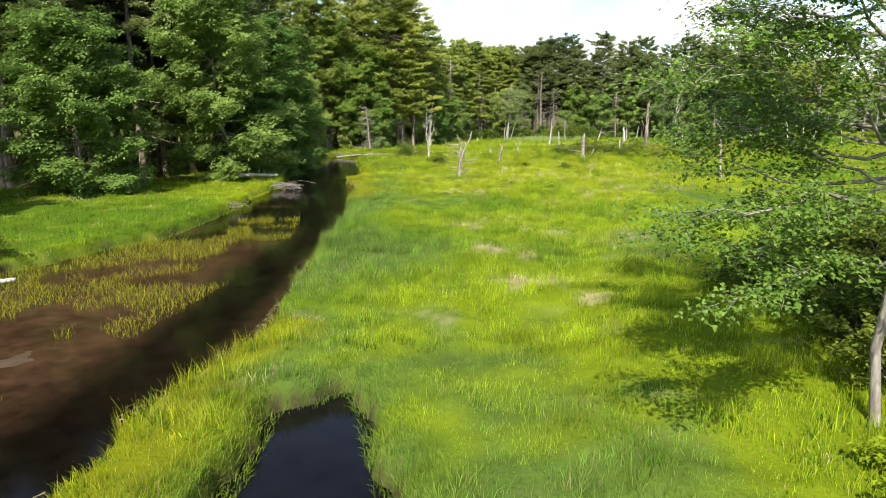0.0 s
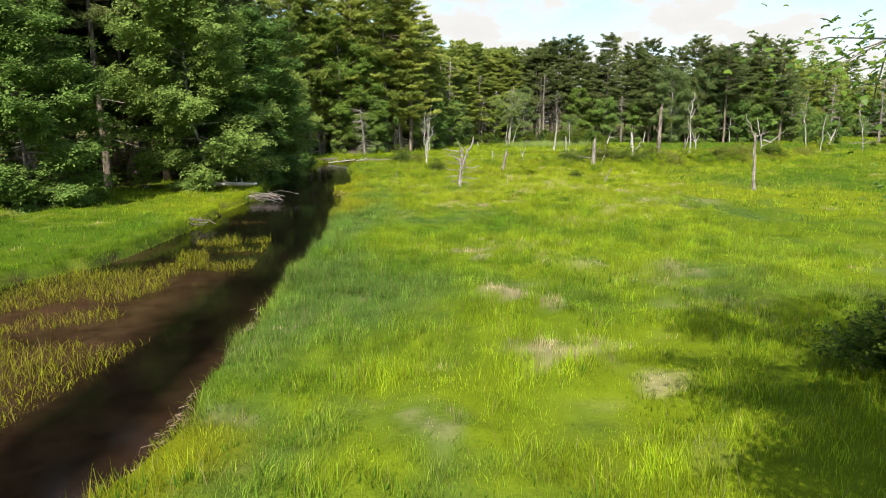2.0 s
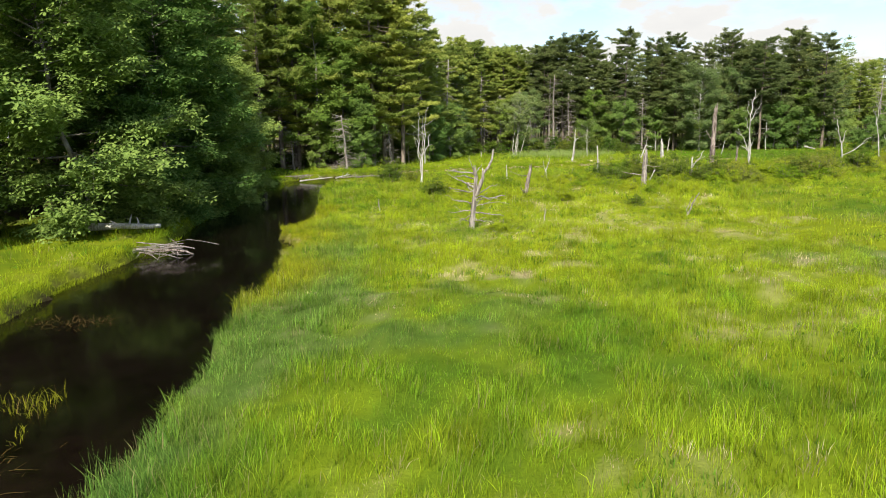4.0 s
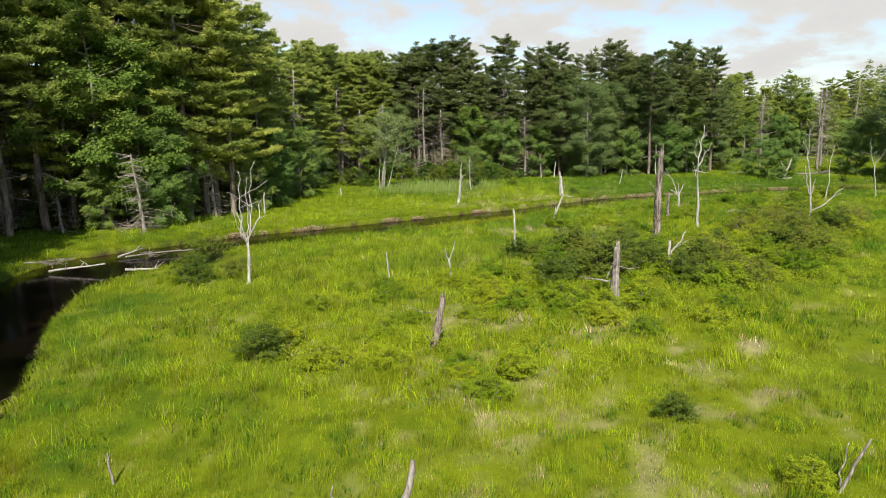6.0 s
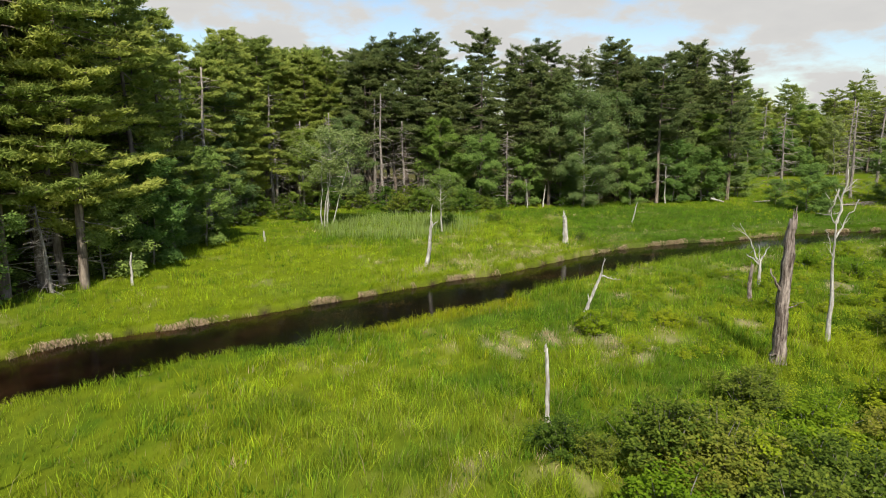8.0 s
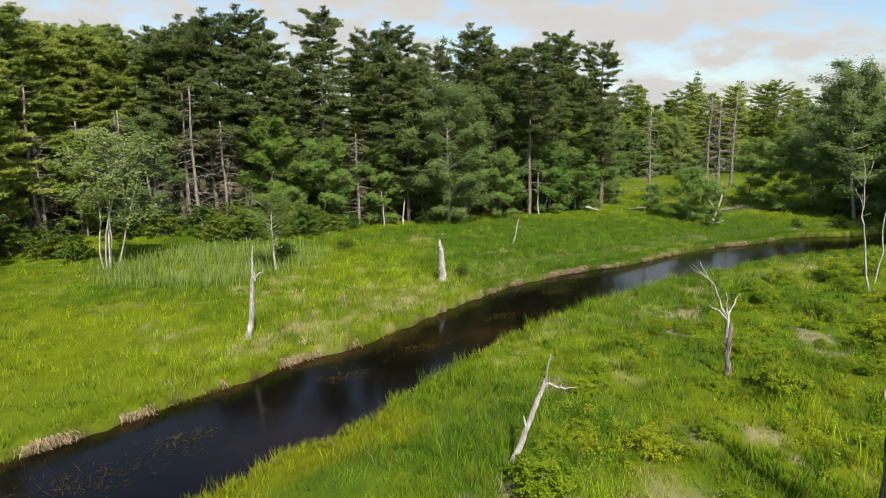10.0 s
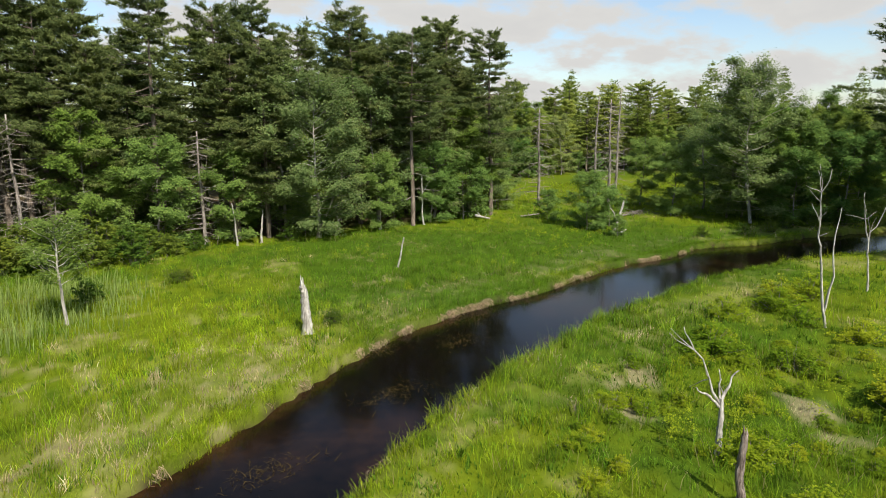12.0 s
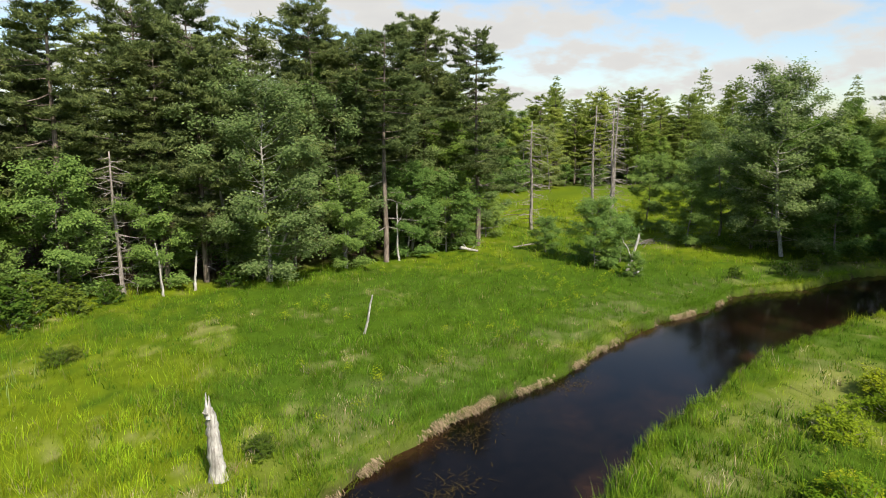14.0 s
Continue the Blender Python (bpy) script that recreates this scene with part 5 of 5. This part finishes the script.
dead_tree(18, (8, 66, 0), (7.9, 66, 1.0), 0.05, ((0.95, (8.2, 66, 1.8), 0.04), (0.8, (7.75, 66, 1.6), 0.03)), M_WHITEWOOD, "small white forked dead stem")
dead_tree(19, (13.2, 71.5, 0), (13.05, 71.5, 2.4), 0.07, (), M_WHITEWOOD, "slim white dead pole rising from a shrub", 0.03)
dead_tree(20, (-1.6, 94.7, 0), (-1.5, 94.7, 1.8), 0.07, (), M_WHITEWOOD, "short white dead stub")
dead_tree(21, (39.2, 107.9, 0), (39.6, 107.6, 1.9), 0.06, (), M_WHITEWOOD, "short leaning white dead stub")
dead_tree(22, (34, 72.4, 0), (33.8, 72.4, 2.4), 0.075, ((0.97, (33.3, 72.5, 4.3), 0.05, 3), (0.6, (35.9, 71.9, 2.8), 0.05, 1), (0.9, (34.1, 72.4, 3.4), 0.035, 1)), M_WHITEWOOD, "white dead tree with crooked spreading limbs", 0.03)
dead_tree(23, (61.5, 106.9, 0), (62.2, 106.5, 2.4), 0.1, ((0.4, (61.4, 107.3, 2.3), 0.06),), M_WHITEWOOD, "pale leaning dead stems beside a small tree")
dead_tree(24, (5.2, 67.2, 0), (5.1, 67.2, 1.3), 0.04, (), M_WHITEWOOD, "short thin white dead stub")
dead_tree(25, (15.6, 68, 0), (15.2, 68, 0.9), 0.04, (), M_WHITEWOOD, "short leaning white dead stub")
dead_tree(26, (14.6, 63.6, 0), (15.2, 63.5, 1.0), 0.045, (), M_WHITEWOOD, "short leaning white dead stub")
dead_tree(27, (10.8, 46.4, 0), (11.4, 46.3, 1.1), 0.035, ((0.2, (11.2, 46.6, 0.9), 0.025),), M_DEADWOOD, "thin leaning grey dead sticks")
dead_tree(28, (4.3, 44.9, 0), (4.35, 44.9, 0.7), 0.025, (), M_DEADWOOD, "thin short dead stick")
dead_tree(29, (-3.1, 50.6, 0), (-3.15, 50.6, 0.6), 0.03, (), M_DEADWOOD, "thin short dead stick")
dead_tree(30, (41.3, 121.4, 0), (43.5, 120.6, 5.0), 0.11, (), M_DEADWOOD, "leaning grey trunk at the wood's edge", 0.03, snapped=False)
dead_tree(31, (6.0, 107.5, 0), (5.95, 107.5, 0.8), 0.1, (), M_WHITEWOOD, "short pale stump in the meadow")
dead_tree(32, (34.9, 122.0, 0), (34.7, 122.1, 3.2), 0.06, (), M_WHITEWOOD, "slim white dead pole before the wood", 0.03)

dead_tree(33, (36.9, 122.2, 0), (37.15, 122.2, 2.3), 0.08, (), M_WHITEWOOD, "stout pale stub before the wood", 0.03)
dead_tree(34, (47.6, 121.2, 0), (47.5, 121.2, 3.4), 0.05, (), M_WHITEWOOD, "slim white dead pole before the wood", 0.03)
dead_tree(35, (51.8, 120.4, 0), (51.7, 120.5, 4.4), 0.06, ((0.7, (52.5, 120.3, 4.0), 0.02, 1),), M_WHITEWOOD, "slim white dead pole before the wood", 0.03)

# ---- small living tree and birch clump in the meadow ----
young = broadleaf_tree(40, 5.0, 1.5, 0.42, 24, 6, 40, 0.1, leaf_mat("sparse_leaves", ((0.0, (0.14, 0.2, 0.04)), (1.0, (0.26, 0.33, 0.075)))), M_WHITEWOOD, "diamond", "young_tree", (0, 0), 1, 0.32, -0.55, girth=1.5)
young.location = (20.7, 107.9, 0)
tagged(young, "small thin-leaved tree with pale branches above the reeds", "young tree")
clump = broadleaf_tree(41, 9.0, 2.3, 0.4, 40, 5, 30, 0.2, M_GREYLEAF, M_WHITEWOOD, "diamond", "birch_clump", (0.6, 0), 5, 0.5)
clump.location = (11.6, 115.0, 0)
tagged(clump, "clump of pale-stemmed birches with thin foliage", "birch tree")

# ---- shrubs of the marsh ----
shrubs = [shrub(600 + k, t, r, st, 140, lf, m) for k, (t, r, st, lf, m) in enumerate(((0.9, 0.9, 24, 0.075, M_SHRUB), (0.75, 1.05, 26, 0.075, M_SHRUB), (1.1, 0.85, 24, 0.075, M_SHRUB), (1.3, 1.15, 34, 0.078, M_BAY), (1.0, 1.2, 32, 0.075, M_OLIVE)))]
SHRUB_L = ("low rounded yellow-green shrub growing out of the grass", "shrub", "shrubs of the marsh")
for i, (k, x, y, sc) in enumerate(((3, -14.2, 18.5, 0.7), (3, -13.9, 17.2, 0.55), (3, -4.0, 74.4, 1.25), (3, -3.9, 69.4, 1.0), (3, -2.1, 70.2, 0.8), (3, -0.3, 57.6, 0.85), (1, 2.4, 43.4, 0.75), (1, 5.6, 52.7, 0.8), (3, 9.8, 50.2, 0.5), (2, 10.4, 46.7, 0.6),
                                  (0, 9.6, 64.7, 1.1), (0, 10.8, 64.4, 1.0), (0, 8.6, 61.4, 1.1), (1, 9.2, 60.4, 1.0), (3, 12.6, 63.9, 1.1), (3, 13.8, 64.4, 0.9), (0, 7.1, 59.8, 0.6), (0, 5.2, 60, 0.6), (3, 12.8, 69.9, 0.8), (3, 13.4, 69.0, 0.6),
                                  (0, 4.2, 63, 0.6), (1, 2.3, 63.5, 0.6), (3, 17.8, 65.6, 1.3), (3, 19.2, 62.9, 1.3), (3, 17.9, 61.9, 1.1), (0, 15.2, 60.8, 1.0), (1, 12.4, 59.2, 1.1), (1, 10.9, 59.2, 1.0), (0, 14.2, 59.1, 0.9),
                                  (2, 18.5, 78.6, 0.9), (0, 19.0, 79.3, 0.9), (0, 43.8, 88.8, 1.1), (0, 39.3, 84.1, 1.2), (1, 38.6, 87.0, 1.3), (0, 39.6, 87.4, 0.9), (0, 22.6, 79, 0.8), (1, 32.2, 82.2, 0.8), (0, 48.5, 88.3, 1.3), (2, 49.8, 87.4, 1.2),
                                  (1, 47.2, 87.9, 1.2), (0, 45.6, 86.2, 0.9), (1, 44.8, 83.6, 1.0), (0, 38.2, 80.6, 1.2), (1, 35.4, 78.9, 1.1), (0, 31.2, 82.3, 0.9), (0, 29.6, 79.9, 1.0), (3, 27.3, 113.2, 0.6), (3, 28.0, 113.6, 0.5), (3, 29.8, 100.2, 0.5),
                                  (0, 24.9, 65.7, 1.1), (0, 19.9, 68.7, 1.1), (1, 11.4, 61.2, 1.0), (0, 36.9, 79.9, 1.0), (0, 28.9, 69.5, 1.0), (2, 5.9, 3.9, 1.1), (0, 5.2, 4.6, 0.9), (1, 6.3, 5.0, 1.2), (3, 7.4, 8.0, 1.2), (3, 8.6, 9.4, 1.3), (3, 7.9, 10.5, 1.0), (3, 8.6, 12.6, 1.6), (3, 10.0, 13.4, 1.7), (3, 7.5, 13.4, 1.1), (3, 9.5, 11.2, 1.5))):
    put(shrubs[k], x, y, 71 * i, sc, *SHRUB_L)
rng_s = np.random.default_rng(77)
# the shrubby belt that runs over the middle of the marsh
belt = in_box(rng_s, 84, [(14, 63), (18, 60), (27, 62), (33, 68), (41, 76), (39, 78), (33, 75.5), (26, 72.5), (20, 71.5), (16, 70), (13, 67)])
for i, (x, y) in enumerate(belt):
    put(shrubs[(0, 4, 3, 1, 4, 2, 1)[i % 7]], x, y, 53 * i, rng_s.uniform(0.7, 1.5), *SHRUB_L)
for i, (x, y) in enumerate(in_box(rng_s, 40, [(2, 55), (9, 53), (16, 56), (22, 61), (10, 66), (3, 66), (-2, 61)])):
    put(shrubs[(0, 1, 1, 0, 2)[i % 5]], x, y, 53 * i, rng_s.uniform(0.4, 0.9), *SHRUB_L)
for i, (x, y) in enumerate(in_box(rng_s, 95, [(17, 74), (28, 74), (38, 79), (44, 84), (40, 89), (31, 88), (22, 83)])):
    put(shrubs[(0, 1, 2, 0)[i % 4]], x, y, 53 * i, rng_s.uniform(0.25, 0.55), *SHRUB_L)


def low_scrub():
    """Knee-high leafy scrub scattered through the grass, too many to count."""
    rng = np.random.default_rng(78)
    geo = Geo()
    for n, poly, cut in ((800, [(16, 73), (28, 73), (40, 78), (52, 84), (44, 89), (33, 89), (24, 85)], 0.57), (1300, [(12, 64), (17, 58), (28, 60), (40, 70), (50, 80), (42, 79), (30, 75), (18, 72)], 0.48),
                         (560, [(1, 53), (9, 52), (17, 55), (20, 60), (10, 68), (0, 68), (-2, 61)], 0.54), (260, [(28, 100), (50, 102), (62, 106), (62, 118), (34, 118)], 0.55)):
        p = in_box(rng, n, poly)
        p = p[field(p, 4.0, 15) * 0.6 + field(p, 1.2, 16) * 0.4 > cut]
        z = height(p)
        for (x, y), z0 in zip(p, z):
            r, t = rng.uniform(0.12, 0.36), rng.uniform(0.18, 0.5)
            c = rng.normal(0, 1, (52, 3)) * [r * 0.6, r * 0.6, 0.09] + [x, y, z0 + t]
            c[:, 2] -= 0.5 * (np.hypot(c[:, 0] - x, c[:, 1] - y) ** 2) / r
            flakes(geo, rng, c, 0.062, 0.4, 1.1, "diamond")
    return tagged(new("low_scrub", geo.mesh("low_scrub", M_SHRUB)), "low yellow-green leafy scrub scattered among the grass", "scrub", kind="stuff")


low_scrub()

# ---- fallen timber ----


def log(seed, a, b, r, label, wood=None, stubs=3):
    rng = np.random.default_rng(seed)
    ob = new("fallen_log")
    a, b = np.array(a, float), np.array(b, float)
    ob.location = Vector(a)
    g = Geo()
    line = bend(rng, (0, 0, 0), b - a, 8, 0.02)
    tube(g, line, r * np.linspace(1.1, 0.6, 8) * rng.uniform(0.92, 1.08, 8), 8)
    part("trunk", g, wood or M_WHITEWOOD, ob, smooth=True)
    for _ in range(stubs):
        q = line[rng.integers(2, 7)]
        g = Geo()
        tube(g, bend(rng, q, q + np.array([rng.normal(0, 0.3), rng.normal(0, 0.3), rng.uniform(0.15, 0.45)]), 4, 0.06), [r * 0.4, r * 0.3, r * 0.25, r * 0.1], 5)
        part("limb_stub", g, wood or M_WHITEWOOD, ob, smooth=True)
    return tagged(ob, label, "log", "fallen logs")


log(1, (-14.6, 44.4, 0.3), (-11.5, 44.2, 0.34), 0.15, "bleached fallen log lying on the grassy bank")
log(2, (-12.4, 75.6, -0.3), (-9.4, 75.1, 0.05), 0.06, "grey fallen log lying across the creek bank")
log(3, (-9.7, 79.0, -0.3), (-8.6, 80.6, -0.1), 0.06, "thin grey fallen stem on the bank")
log(4, (-8.3, 74.7, -0.28), (-6.5, 74.1, -0.2), 0.07, "pale waterlogged stem at the creek's edge")
log(6, (57.3, 119.4, 0.5), (58.8, 118.9, 0.1), 0.12, "pale root end of a fallen trunk")
log(7, (62.5, 118.3, 0.05), (65.5, 117.8, 0.1), 0.08, "bleached fallen trunk before the wood", M_DEADWOOD)
log(8, (68, 112, 0.1), (72, 111.4, 0.15), 0.1, "grey fallen trunk in the clearing", M_DEADWOOD)
log(9, (60.2, 105.6, 0.1), (62.0, 106.0, 0.2), 0.09, "pale fallen limb beside the small tree")
log(11, (-13.1, 16.3, -0.33), (-12.2, 16.8, -0.27), 0.1, "short pale log at the foot of the bank", None, 1)
log(10, (-9.2, 78.6, -0.25), (-4.8, 80.1, -0.2), 0.05, "thin grey stem lying along the bank", M_DEADWOOD)


def brush_pile(seed, x, y, z, n, reach, label):
    rng = np.random.default_rng(seed)
    ob = new("brush_pile")
    ob.location = (x, y, z)
    for k in range(n):
        a = rng.uniform(0, 6.28)
        m = np.array([rng.normal(0, reach * 0.3), rng.normal(0, reach * 0.2), rng.uniform(0, 0.28)])
        d = np.array([math.cos(a), math.sin(a) * 0.5, rng.normal(0.0, 0.15)]) * reach * rng.uniform(0.35, 0.8)
        g = Geo()
        tube(g, bend(rng, m - d, m + d, 5, 0.09), np.linspace(1, 0.35, 5) * rng.uniform(0.012, 0.038), 5)
        part("stick", g, (M_DEADWOOD, M_DARKWOOD, M_TWIG)[k % 3], ob, smooth=True)
    return tagged(ob, label, "brush pile", "brush piles")


brush_pile(1, -10.3, 41.3, -0.3, 34, 1.5, "heap of grey driftwood sticks at the water's edge")
brush_pile(2, -10.7, 31.5, -0.3, 12, 0.8, "bare roots and sticks hanging from the bank")
brush_pile(3, -12.4, 76.5, -0.1, 16, 1.2, "tangle of grey dead branches on the bank")
brush_pile(4, -11.5, 89.3, 0.05, 22, 2.2, "tangle of grey dead branches at the foot of the pines")
brush_pile(5, 72, 111.5, 0.1, 22, 2.5, "heap of pale dead branches in the clearing")
brush_pile(6, -7.8, 78.6, -0.3, 10, 0.9, "pale sticks lodged in the creek bend")

for src in (*pines, *leafy, *aspens, *maples, *dead_pines, *alders, *shrubs):
    forget(src)
